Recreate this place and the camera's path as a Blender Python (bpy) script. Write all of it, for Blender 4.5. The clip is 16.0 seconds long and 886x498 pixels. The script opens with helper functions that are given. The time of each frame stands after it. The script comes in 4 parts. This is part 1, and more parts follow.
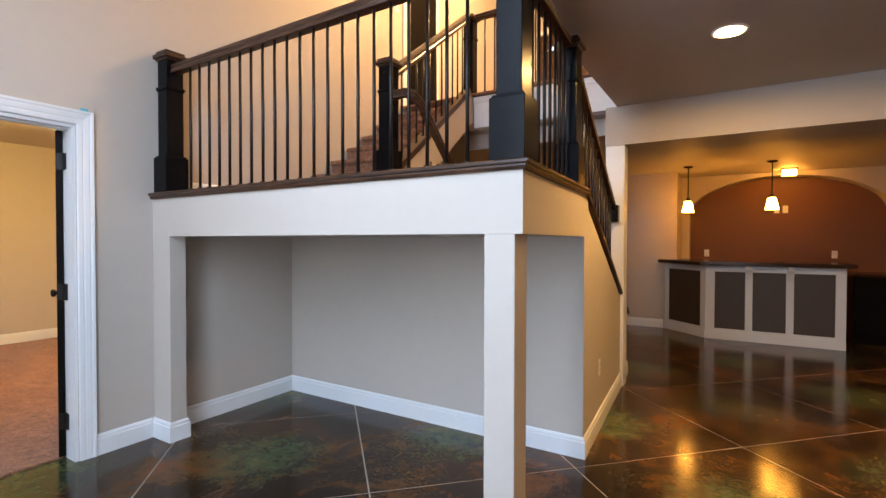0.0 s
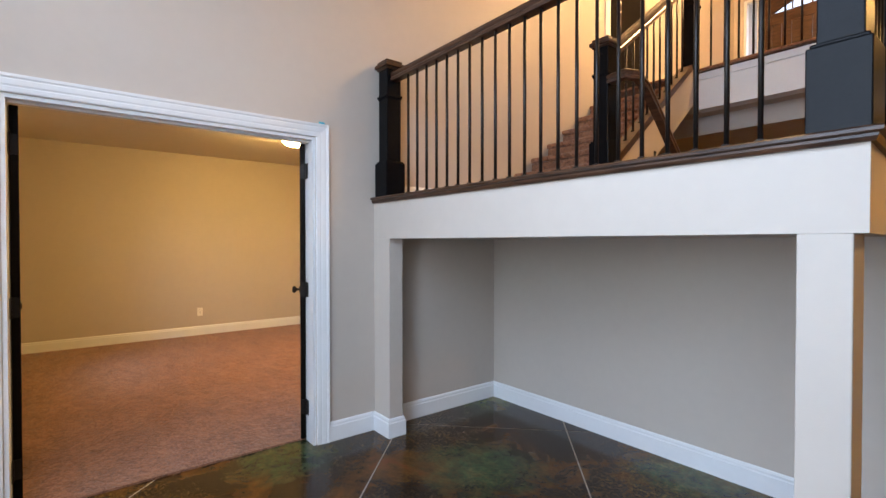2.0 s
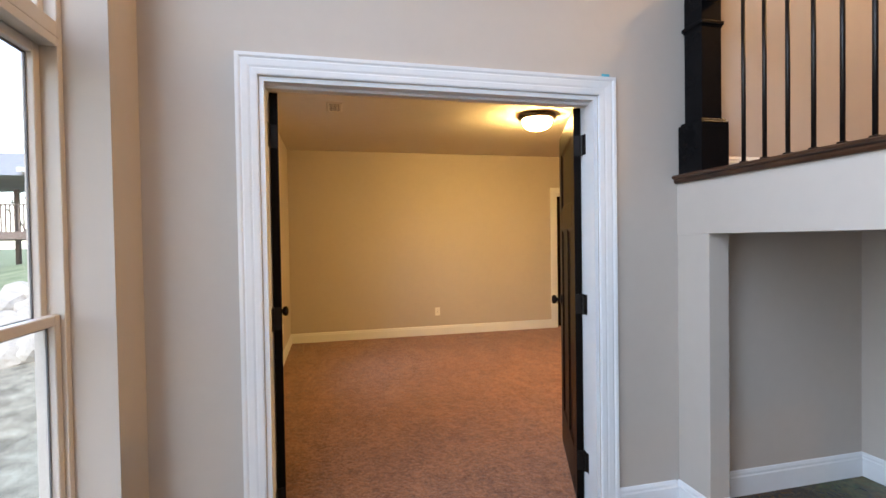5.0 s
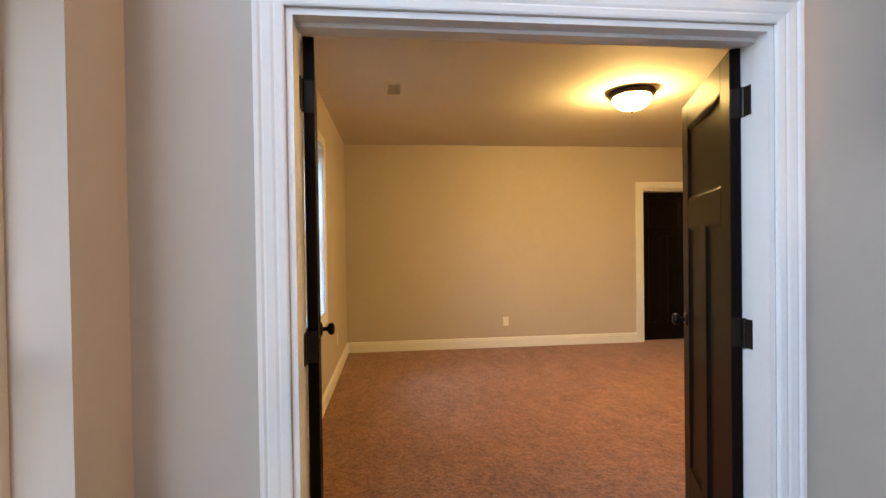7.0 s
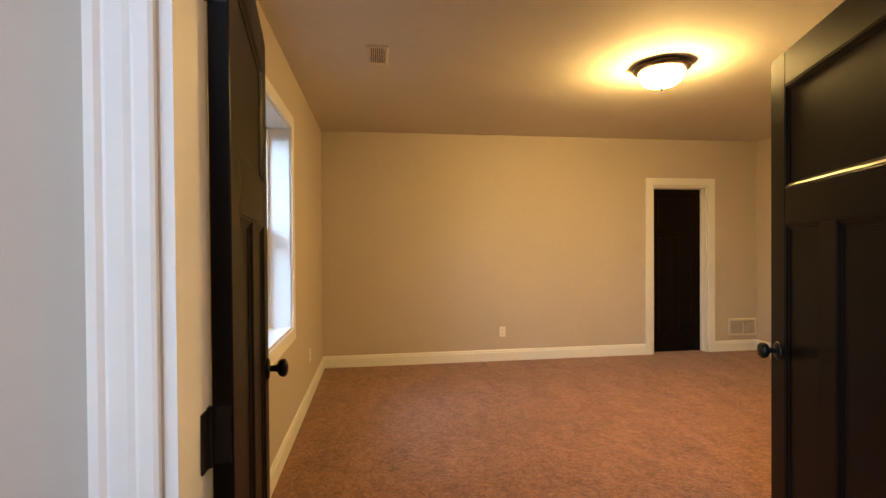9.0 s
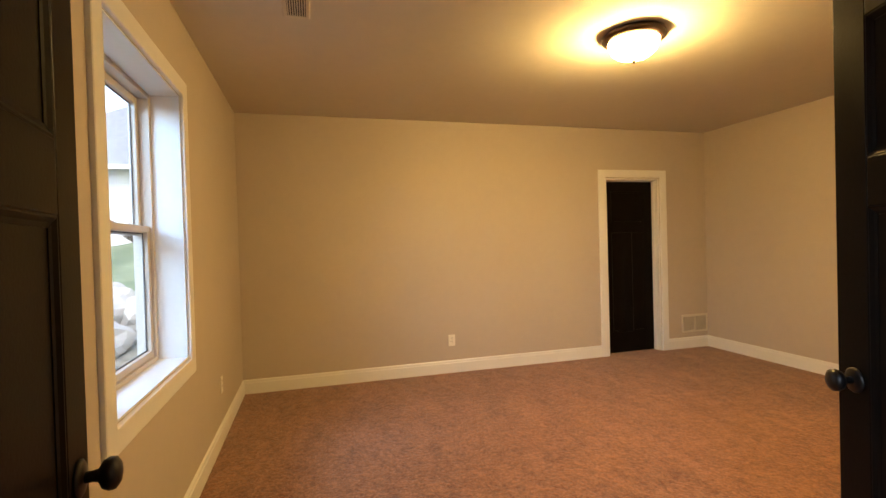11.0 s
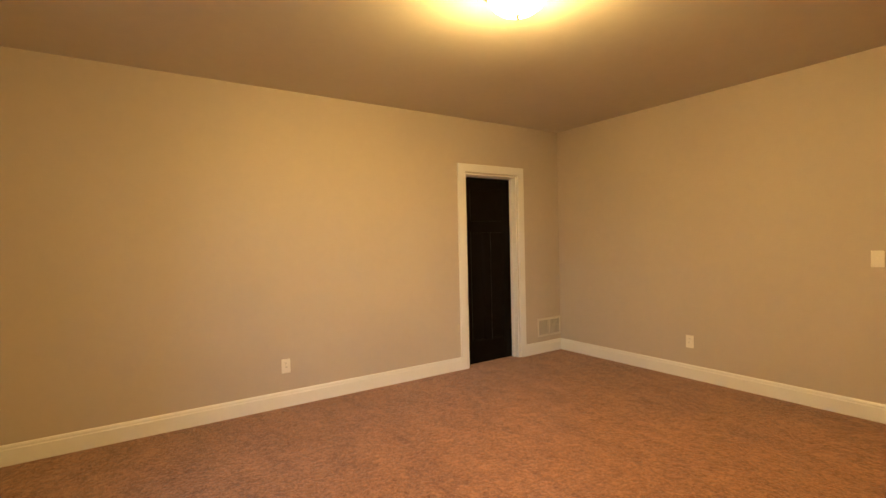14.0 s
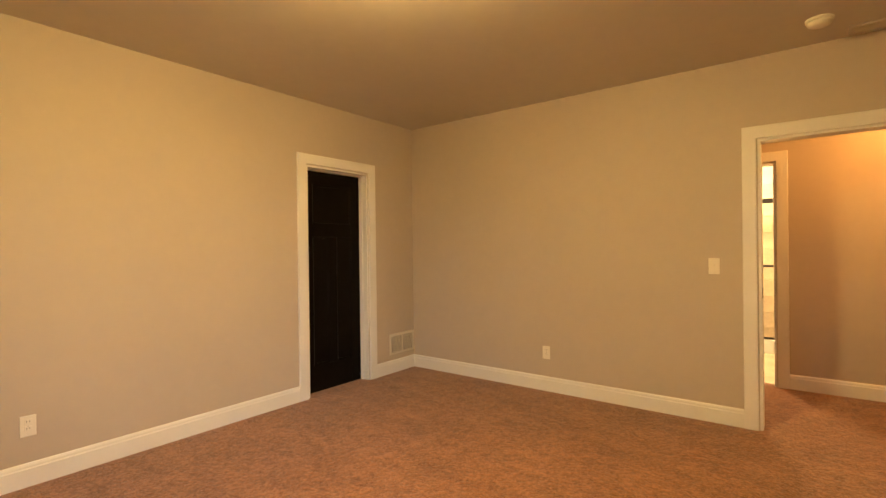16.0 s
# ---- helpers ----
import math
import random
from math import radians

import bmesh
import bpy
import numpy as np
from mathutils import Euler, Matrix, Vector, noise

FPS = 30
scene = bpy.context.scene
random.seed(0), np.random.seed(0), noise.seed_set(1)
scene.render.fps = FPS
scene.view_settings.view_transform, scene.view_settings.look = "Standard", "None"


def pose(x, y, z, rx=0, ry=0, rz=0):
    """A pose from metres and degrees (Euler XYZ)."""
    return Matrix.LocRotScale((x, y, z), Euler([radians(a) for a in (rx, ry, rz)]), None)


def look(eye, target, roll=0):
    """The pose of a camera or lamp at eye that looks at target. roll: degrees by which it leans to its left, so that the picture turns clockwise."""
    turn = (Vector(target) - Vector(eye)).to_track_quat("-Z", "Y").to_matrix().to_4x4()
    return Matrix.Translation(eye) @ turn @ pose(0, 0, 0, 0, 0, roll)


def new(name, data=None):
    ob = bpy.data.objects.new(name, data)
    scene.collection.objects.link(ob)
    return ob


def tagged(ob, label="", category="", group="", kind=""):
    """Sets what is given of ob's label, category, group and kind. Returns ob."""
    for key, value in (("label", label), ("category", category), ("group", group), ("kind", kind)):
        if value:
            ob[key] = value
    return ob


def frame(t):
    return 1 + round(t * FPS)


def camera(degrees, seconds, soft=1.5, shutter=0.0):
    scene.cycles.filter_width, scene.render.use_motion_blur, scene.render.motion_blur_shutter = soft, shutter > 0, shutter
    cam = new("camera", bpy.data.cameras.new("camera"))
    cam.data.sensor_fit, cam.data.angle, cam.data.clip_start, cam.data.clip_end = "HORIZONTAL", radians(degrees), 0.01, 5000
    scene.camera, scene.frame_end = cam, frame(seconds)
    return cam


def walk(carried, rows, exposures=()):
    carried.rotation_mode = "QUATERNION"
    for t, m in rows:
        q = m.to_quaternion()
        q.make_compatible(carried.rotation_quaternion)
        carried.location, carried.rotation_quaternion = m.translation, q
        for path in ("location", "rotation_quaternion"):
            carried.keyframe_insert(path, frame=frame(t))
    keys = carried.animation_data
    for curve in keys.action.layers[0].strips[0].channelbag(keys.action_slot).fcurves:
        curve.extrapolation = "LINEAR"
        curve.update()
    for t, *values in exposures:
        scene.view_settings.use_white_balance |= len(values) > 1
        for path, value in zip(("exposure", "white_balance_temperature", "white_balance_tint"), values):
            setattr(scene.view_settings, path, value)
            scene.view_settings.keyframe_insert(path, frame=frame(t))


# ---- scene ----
cam = camera(86.1, 16.0)
PATH = [
    (0, (0.563, 0.08, 1.348), (-0.477, 1.788, 1.315), 0.1),
    (0.5, (0.477, 0.092, 1.339), (-0.708, 1.703, 1.318), 0.6),
    (1, (0.372, 0.103, 1.341), (-0.954, 1.6, 1.318), 0.8),
    (1.5, (0.267, 0.109, 1.354), (-1.189, 1.479, 1.322), 0.2),
    (2, (0.160, 0.09, 1.352), (-1.408, 1.332, 1.324), 0.0),
    (2.5, (0.023, 0.094, 1.319), (-1.632, 1.217, 1.316), -0.4),
    (3, (-0.158, 0.096, 1.331), (-1.892, 1.093, 1.311), -1.0),
    (3.5, (-0.299, 0.128, 1.35), (-2.113, 0.971, 1.315), -1.2),
    (4, (-0.445, 0.14, 1.356), (-2.319, 0.837, 1.321), -1.1),
    (4.5, (-0.608, 0.136, 1.351), (-2.525, 0.705, 1.327), -0.9),
    (5, (-0.77, 0.125, 1.365), (-2.717, 0.582, 1.329), -0.9),
    (5.2, (-0.832, 0.128, 1.361), (-2.788, 0.546, 1.327), -0.9),
    (7.5, (-1.602, 0.146, 1.357), (-3.591, 0.348, 1.335), -0.8),
    (8, (-1.797, 0.139, 1.357), (-3.783, 0.366, 1.326), -0.6),
    (8.5, (-1.952, 0.145, 1.355), (-3.935, 0.403, 1.33), -0.4),
    (8.7, (-2.008, 0.15, 1.36), (-3.99, 0.414, 1.338), -0.4),
    (10.8, (-2.645, 0.201, 1.36), (-4.581, 0.703, 1.331), -1.4),
    (11, (-2.701, 0.211, 1.361), (-4.627, 0.747, 1.334), -1.6),
    (11.5, (-2.848, 0.253, 1.363), (-4.75, 0.872, 1.339), -1.7),
    (12, (-2.995, 0.316, 1.359), (-4.872, 1.008, 1.347), -1.5),
    (12.5, (-3.107, 0.367, 1.358), (-4.955, 1.131, 1.347), -0.9),
    (13, (-3.247, 0.374, 1.363), (-5.043, 1.254, 1.338), -0.7),
    (13.5, (-3.322, 0.445, 1.36), (-5.06, 1.434, 1.325), -1.1),
    (14, (-3.46, 0.512, 1.345), (-5.119, 1.628, 1.31), -1.3),
    (14.5, (-3.575, 0.599, 1.345), (-5.147, 1.836, 1.313), -1.4),
    (15, (-3.719, 0.711, 1.318), (-5.191, 2.065, 1.307), -1.3),
    (15.5, (-3.858, 0.794, 1.3), (-5.21, 2.269, 1.296), -0.9),
    (16, (-3.967, 0.912, 1.307), (-5.185, 2.498, 1.302), -0.7),
]
EXPOSURES = [(0, 1.17), (2, 1.06), (3.5, 1.14), (5, 1.07), (7.5, 1.05), (12, 1.05), (15, 1.18), (16, 1.2)]
walk(cam, [(t, look(eye, target, roll)) for t, eye, target, roll in PATH], EXPOSURES)

# ---------------------------------------------------------------- light
world = bpy.data.worlds.new("world")
scene.world = world
world.use_nodes = True
wn = world.node_tree
sky = wn.nodes.new("ShaderNodeTexSky")
sky.sky_type = "NISHITA"
sky.sun_disc = False
sky.sun_elevation, sky.sun_rotation = radians(47), radians(82)
sky.air_density, sky.dust_density, sky.ozone_density = 1.0, 1.0, 2.0
wn.nodes["Background"].inputs[1].default_value = 0.15
pale = wn.nodes.new("ShaderNodeHueSaturation")
pale.inputs["Saturation"].default_value, pale.inputs["Value"].default_value = 0.75, 2.2
wn.links.new(sky.outputs[0], pale.inputs["Color"])
wn.links.new(pale.outputs[0], wn.nodes["Background"].inputs[0])


def lamp(name, kind, m, energy, color, size=0.1, size_y=None):
    data = bpy.data.lights.new(name, kind)
    data.energy, data.color = energy, color
    if kind == "AREA":
        data.shape = "RECTANGLE"
        data.size, data.size_y = size, size_y or size
    elif kind == "SUN":
        data.angle = size
    else:
        data.shadow_soft_size = size
    ob = new(name, data)
    ob.matrix_world = m
    return ob


DAY = (0.60, 0.755, 1.0)
lamp("sun", "SUN", look((28, 4, 30), (0, 0, 0)), 0.9, (1.0, 0.97, 0.93), radians(25))
# stand-ins for sky light through the great room's tall windows, the last two unseen
lamp("window_light", "AREA", look((-2.06, -0.60, 3.2), (-2.06, 2.0, 1.2)), 9, DAY, 0.9, 1.2)
for wx, watts in ((-0.66, 56), (0.74, 6)):
    lamp("window_light", "AREA", look((wx, -0.60, 2.1), (wx, 2.4, 0.6)), watts, DAY, 0.95, 3.2)
# added lamp outdoors that stands in for sky light on the bedroom window
lamp("window_light", "AREA", look((-4.15, -1.85, 2.4), (-5.15, -0.3, 1.25)), 36, (0.40, 0.68, 1.0), 1.3, 0.8)
# lamps whose fittings hang out of sight
lamp("upstairs_light", "POINT", pose(-1.2, 5.2, 5.1), 205, (1.0, 0.60, 0.25), 0.15)
lamp("hall_light", "POINT", pose(-3.2, 5.55, 2.45), 17, (1.0, 0.43, 0.09), 0.08)
lamp("bathroom_light", "POINT", pose(-4.75, 7.1, 2.3), 75, (1.0, 0.72, 0.36), 0.1)

# ---------------------------------------------------------------- materials


def mat(name, color, rough=0.5, metal=0.0, var=0.0, scale=4.0, bump=0.0, bump_scale=200.0, second=None, coat=0.0, spec=0.5):
    """Base colour with two scales of variation and a fine relief."""
    m = bpy.data.materials.new(name)
    m.use_nodes = True
    nt = m.node_tree
    b = nt.nodes["Principled BSDF"]
    b.inputs["Roughness"].default_value = rough
    b.inputs["Metallic"].default_value = metal
    b.inputs["Coat Weight"].default_value = coat
    b.inputs["Specular IOR Level"].default_value = spec
    b.inputs["Base Color"].default_value = (*color, 1)
    tc = nt.nodes.new("ShaderNodeTexCoord")
    if var or second:
        n1 = nt.nodes.new("ShaderNodeTexNoise")
        n1.inputs["Scale"].default_value = scale
        n1.inputs["Detail"].default_value = 6
        n2 = nt.nodes.new("ShaderNodeTexNoise")
        n2.inputs["Scale"].default_value = scale * 14
        nt.links.new(tc.outputs["Object"], n1.inputs["Vector"])
        nt.links.new(tc.outputs["Object"], n2.inputs["Vector"])
        ad = nt.nodes.new("ShaderNodeMath")
        ad.operation = "MULTIPLY_ADD"
        ad.inputs[1].default_value = 0.45
        nt.links.new(n2.outputs[0], ad.inputs[0])
        nt.links.new(n1.outputs[0], ad.inputs[2])
        ramp = nt.nodes.new("ShaderNodeValToRGB")
        ramp.color_ramp.elements[0].position, ramp.color_ramp.elements[1].position = 0.5, 0.95
        c2 = second or tuple(c * (1 + var) for c in color)
        c1 = color if second else tuple(c * (1 - var) for c in color)
        ramp.color_ramp.elements[0].color = (*c1, 1)
        ramp.color_ramp.elements[1].color = (*c2, 1)
        nt.links.new(ad.outputs[0], ramp.inputs[0])
        nt.links.new(ramp.outputs[0], b.inputs["Base Color"])
    if bump:
        n3 = nt.nodes.new("ShaderNodeTexNoise")
        n3.inputs["Scale"].default_value = bump_scale
        n3.inputs["Detail"].default_value = 3
        nt.links.new(tc.outputs["Object"], n3.inputs["Vector"])
        bp = nt.nodes.new("ShaderNodeBump")
        bp.inputs["Strength"].default_value = bump
        bp.inputs["Distance"].default_value = 0.004
        nt.links.new(n3.outputs[0], bp.inputs["Height"])
        nt.links.new(bp.outputs[0], b.inputs["Normal"])
    return m


def glow(name, color, strength):
    m = bpy.data.materials.new(name)
    m.use_nodes = True
    b = m.node_tree.nodes["Principled BSDF"]
    b.inputs["Base Color"].default_value = (0.9, 0.88, 0.82, 1)
    b.inputs["Emission Color"].default_value = (*color, 1)
    b.inputs["Emission Strength"].default_value = strength
    return m


def glass_mat():
    m = bpy.data.materials.new("clear_glass")
    m.use_nodes = True
    nt = m.node_tree
    nt.nodes.remove(nt.nodes["Principled BSDF"])
    tr = nt.nodes.new("ShaderNodeBsdfTransparent")
    gl = nt.nodes.new("ShaderNodeBsdfGlossy")
    gl.inputs["Roughness"].default_value = 0.0
    mx = nt.nodes.new("ShaderNodeMixShader")
    mx.inputs[0].default_value = 0.05
    nt.links.new(tr.outputs[0], mx.inputs[1])
    nt.links.new(gl.outputs[0], mx.inputs[2])
    nt.links.new(mx.outputs[0], nt.nodes["Material Output"].inputs[0])
    return m


def stained_concrete():
    """Acid-stained polished slab: dark umber ground, each slab with a green and gold bloom round its middle."""
    m = bpy.data.materials.new("stained_concrete")
    m.use_nodes = True
    nt = m.node_tree
    N, L = nt.nodes.new, nt.links.new
    b = nt.nodes["Principled BSDF"]
    tc = N("ShaderNodeTexCoord")
    info = N("ShaderNodeObjectInfo")
    geo = N("ShaderNodeNewGeometry")

    def noise_at(scale, detail, rough=0.6, dist=0.0):
        n = N("ShaderNodeTexNoise")
        n.inputs["Scale"].default_value = scale
        n.inputs["Detail"].default_value = detail
        n.inputs["Roughness"].default_value = rough
        n.inputs["Distortion"].default_value = dist
        L(geo.outputs["Position"], n.inputs["Vector"])
        return n

    def ramp(src, stops):
        r = N("ShaderNodeValToRGB")
        while len(r.color_ramp.elements) < len(stops):
            r.color_ramp.elements.new(0.5)
        for e, (p, c) in zip(r.color_ramp.elements, stops):
            e.position, e.color = p, (*c, 1)
        L(src, r.inputs[0])
        return r

    def mixed(fac, a, c):
        x = N("ShaderNodeMix")
        x.data_type = "RGBA"
        L(fac, x.inputs[0])
        L(a, x.inputs[6])
        L(c, x.inputs[7])
        return x.outputs[2]

    def product(a, c):
        x = N("ShaderNodeMath")
        x.operation = "MULTIPLY"
        L(a, x.inputs[0])
        L(c, x.inputs[1])
        return x.outputs[0]

    grey = lambda v: (v, v, v)
    base = ramp(noise_at(2.0, 9, 0.68, 0.5).outputs[0], [(0.32, (0.006, 0.005, 0.005)), (0.48, (0.022, 0.013, 0.008)), (0.62, (0.115, 0.047, 0.013)), (0.75, (0.18, 0.038, 0.013))])
    # lacy green bloom round the middle of each slab
    ln = N("ShaderNodeVectorMath")
    ln.operation = "LENGTH"
    L(tc.outputs["Object"], ln.inputs[0])
    sm = N("ShaderNodeMath")
    sm.operation = "MULTIPLY_ADD"
    sm.inputs[1].default_value = 0.62
    L(noise_at(5.5, 8, 0.7).outputs[0], sm.inputs[0])
    L(ln.outputs["Value"], sm.inputs[2])
    inside = ramp(sm.outputs[0], [(0.47, grey(1.0)), (0.72, grey(0.0))])
    lace = ramp(noise_at(24, 8, 0.75, 0.4).outputs[0], [(0.36, grey(0.40)), (0.60, grey(1.0))])
    amt = N("ShaderNodeMath")
    amt.operation = "MULTIPLY_ADD"
    amt.inputs[1].default_value = 0.65
    amt.inputs[2].default_value = 0.30
    L(info.outputs["Random"], amt.inputs[0])
    bloom_col = ramp(noise_at(7.0, 6, 0.65, 0.6).outputs[0], [(0.35, (0.030, 0.072, 0.036)), (0.52, (0.085, 0.145, 0.060)), (0.68, (0.21, 0.21, 0.085))])
    col = mixed(product(product(amt.outputs[0], inside.outputs[0]), lace.outputs[0]), base.outputs[0], bloom_col.outputs[0])
    # golden flecks, thick in some places and thin in others
    fleck = ramp(noise_at(48, 9, 0.78).outputs[0], [(0.49, grey(0.0)), (0.66, grey(1.0))])
    patch = ramp(noise_at(0.9, 4, 0.6).outputs[0], [(0.42, grey(0.06)), (0.60, grey(0.72))])
    gold = ramp(noise_at(1.6, 4).outputs[0], [(0.42, (0.12, 0.050, 0.012)), (0.62, (0.33, 0.20, 0.055))])
    col = mixed(product(fleck.outputs[0], patch.outputs[0]), col, gold.outputs[0])
    L(col, b.inputs["Base Color"])
    rr = N("ShaderNodeMapRange")
    rr.inputs["To Min"].default_value, rr.inputs["To Max"].default_value = 0.08, 0.22
    L(noise_at(6.0, 6).outputs[0], rr.inputs["Value"])
    L(rr.outputs[0], b.inputs["Roughness"])
    b.inputs["Specular IOR Level"].default_value = 0.24
    bp = N("ShaderNodeBump")
    bp.inputs["Strength"].default_value, bp.inputs["Distance"].default_value = 0.12, 0.004
    L(noise_at(9.0, 6).outputs[0], bp.inputs["Height"])
    L(bp.outputs[0], b.inputs["Normal"])
    return m


def carpet_mat(name, dark, light):
    m = bpy.data.materials.new(name)
    m.use_nodes = True
    nt = m.node_tree
    N, L = nt.nodes.new, nt.links.new
    b = nt.nodes["Principled BSDF"]
    b.inputs["Roughness"].default_value = 0.95
    b.inputs["Specular IOR Level"].default_value = 0.1
    b.inputs["Sheen Weight"].default_value = 0.25
    geo = N("ShaderNodeNewGeometry")
    out = []
    streak = N("ShaderNodeMapping")
    streak.inputs["Rotation"].default_value = (0, 0, radians(-62))
    streak.inputs["Scale"].default_value = (1.0, 2.6, 1.0)
    L(geo.outputs["Position"], streak.inputs[0])
    for scale, detail in ((1.9, 6), (11.0, 5), (46.0, 4), (120.0, 3)):
        n = N("ShaderNodeTexNoise")
        n.inputs["Scale"].default_value, n.inputs["Detail"].default_value = scale, detail
        n.inputs["Roughness"].default_value = 0.65
        L(streak.outputs[0] if scale < 3 else geo.outputs["Position"], n.inputs["Vector"])
        out.append(n.outputs[0])
    acc = None
    for o, w in zip(out, (0.17, 0.15, 0.34, 0.34)):
        ma = N("ShaderNodeMath")
        ma.operation = "MULTIPLY_ADD"
        ma.inputs[1].default_value = w
        ma.inputs[2].default_value = 0.0
        L(o, ma.inputs[0])
        if acc is not None:
            L(acc, ma.inputs[2])
        acc = ma.outputs[0]
    r = N("ShaderNodeValToRGB")
    r.color_ramp.elements[0].position, r.color_ramp.elements[1].position = 0.42, 0.585
    r.color_ramp.elements[0].color, r.color_ramp.elements[1].color = (*dark, 1), (*light, 1)
    L(acc, r.inputs[0])
    L(r.outputs[0], b.inputs["Base Color"])
    bp = N("ShaderNodeBump")
    bp.inputs["Strength"].default_value, bp.inputs["Distance"].default_value = 1.0, 0.016
    L(out[2], bp.inputs["Height"])
    L(bp.outputs[0], b.inputs["Normal"])
    return m


def wood_mat(name, dark, light, rough):
    m = bpy.data.materials.new(name)
    m.use_nodes = True
    nt = m.node_tree
    N, L = nt.nodes.new, nt.links.new
    b = nt.nodes["Principled BSDF"]
    b.inputs["Roughness"].default_value = rough
    b.inputs["Specular IOR Level"].default_value = 0.3
    tc = N("ShaderNodeTexCoord")
    mp = N("ShaderNodeMapping")
    mp.inputs["Scale"].default_value = (3, 30, 30)
    n = N("ShaderNodeTexNoise")
    n.inputs["Scale"].default_value, n.inputs["Detail"].default_value = 2.0, 6
    L(tc.outputs["Object"], mp.inputs[0])
    L(mp.outputs[0], n.inputs["Vector"])
    r = N("ShaderNodeValToRGB")
    r.color_ramp.elements[0].position, r.color_ramp.elements[1].position = 0.35, 0.7
    r.color_ramp.elements[0].color, r.color_ramp.elements[1].color = (*dark, 1), (*light, 1)
    L(n.outputs[0], r.inputs[0])
    L(r.outputs[0], b.inputs["Base Color"])
    return m


M_WALL = mat("greige_wall_paint", (0.50, 0.440, 0.380), 0.55, var=0.03, scale=1.2, bump=0.10, bump_scale=260, spec=0.3)
M_CEIL = mat("ceiling_paint", (0.64, 0.61, 0.565), 0.8, var=0.03, scale=0.9, bump=0.15, bump_scale=180, spec=0.2)
M_TRIM = mat("white_trim_paint", (0.75, 0.75, 0.745), 0.34, var=0.025, scale=3, bump=0.04, bump_scale=90)
M_DOOR = mat("espresso_door_paint", (0.0060, 0.0044, 0.0035), 0.36, var=0.25, scale=5, bump=0.06, bump_scale=120, spec=0.06)
M_BLACK = mat("dark_newel_stain", (0.005, 0.0046, 0.005), 0.26, var=0.3, scale=6, bump=0.06, bump_scale=110, spec=0.07)
M_RAIL = wood_mat("brown_rail_stain", (0.026, 0.012, 0.007), (0.080, 0.036, 0.018), 0.34)
M_IRON = mat("bronze_iron", (0.018, 0.014, 0.012), 0.38, metal=0.6, var=0.2, scale=20)
M_CONC = stained_concrete()
M_JOINT = mat("pale_joint_sand", (0.36, 0.30, 0.24), 0.9, var=0.15, scale=20, bump=0.3, bump_scale=90)
M_CARPET = carpet_mat("brown_frieze_carpet", (0.115, 0.046, 0.023), (0.385, 0.186, 0.100))
M_GLASS = glass_mat()
M_PLASTIC = mat("white_plastic", (0.80, 0.77, 0.70), 0.35, var=0.02, scale=30)
M_SLOT = mat("dark_slot", (0.03, 0.03, 0.03), 0.6, var=0.1, scale=30)
M_ALMOND = mat("beige_vent_enamel", (0.66, 0.62, 0.55), 0.4, var=0.03, scale=20)
M_TAPE = mat("blue_painters_tape", (0.08, 0.40, 0.50), 0.7, var=0.1, scale=40)
M_BROWN = mat("chocolate_accent_paint", (0.150, 0.052, 0.009), 0.55, var=0.06, scale=1.5, bump=0.1, bump_scale=240)
M_INSET = mat("taupe_panel_paint", (0.060, 0.040, 0.028), 0.5, var=0.06, scale=3, bump=0.1, bump_scale=200)
M_TOP = wood_mat("dark_bar_top", (0.020, 0.010, 0.007), (0.055, 0.025, 0.014), 0.2)
M_STONE = mat("travertine_tile", (0.50, 0.40, 0.27), 0.45, scale=5, second=(0.72, 0.62, 0.45), bump=0.25, bump_scale=40)
M_GASKET = mat("grey_rubber_gasket", (0.10, 0.10, 0.105), 0.6, var=0.1, scale=30)
M_VINYL = mat("window_vinyl", (0.56, 0.51, 0.45), 0.4, var=0.02, scale=12)
M_SIDING = mat("pale_siding", (0.62, 0.61, 0.58), 0.6, var=0.03, scale=2)
M_SHINGLE = mat("grey_shingles", (0.26, 0.265, 0.28), 0.9, var=0.25, scale=8, bump=0.5, bump_scale=30)
M_ROCK = mat("limestone_boulder", (0.36, 0.32, 0.27), 0.9, scale=3, second=(0.52, 0.48, 0.42), bump=0.9, bump_scale=12)
M_TREE = mat("bare_twigs", (0.16, 0.13, 0.11), 0.9, var=0.2, scale=4)
M_GLOBE = glow("lit_frosted_glass", (1.0, 0.625, 0.195), 178.0)
M_SHADE = glow("lit_pendant_glass", (1.0, 0.40, 0.05), 29.0)
M_CAN = glow("lit_can_lens", (1.0, 0.57, 0.18), 450.0)
M_BRONZE = mat("oil_rubbed_bronze", (0.045, 0.028, 0.018), 0.35, metal=0.8, var=0.2, scale=15)

# ---------------------------------------------------------------- mesh helpers


def to_mesh(name, bm, material):
    me = bpy.data.meshes.new(name)
    bm.normal_update()
    bm.to_mesh(me)
    bm.free()
    me.materials.append(material)
    return me


def thing(name, x=0, y=0, z=0, rz=0, label="", category="", group="", kind=""):
    ob = new(name)
    ob.empty_display_size = 0.1
    ob.matrix_world = pose(x, y, z, 0, 0, rz)
    return tagged(ob, label, category, group, kind)


def part(name, bm, material, parent, label=""):
    ob = new(name, to_mesh(name, bm, material))
    ob.parent = parent
    return tagged(ob, label)


def solid(name, bm, material, label="", category="", kind="structure"):
    return tagged(new(name, to_mesh(name, bm, material)), label, category, "", kind)


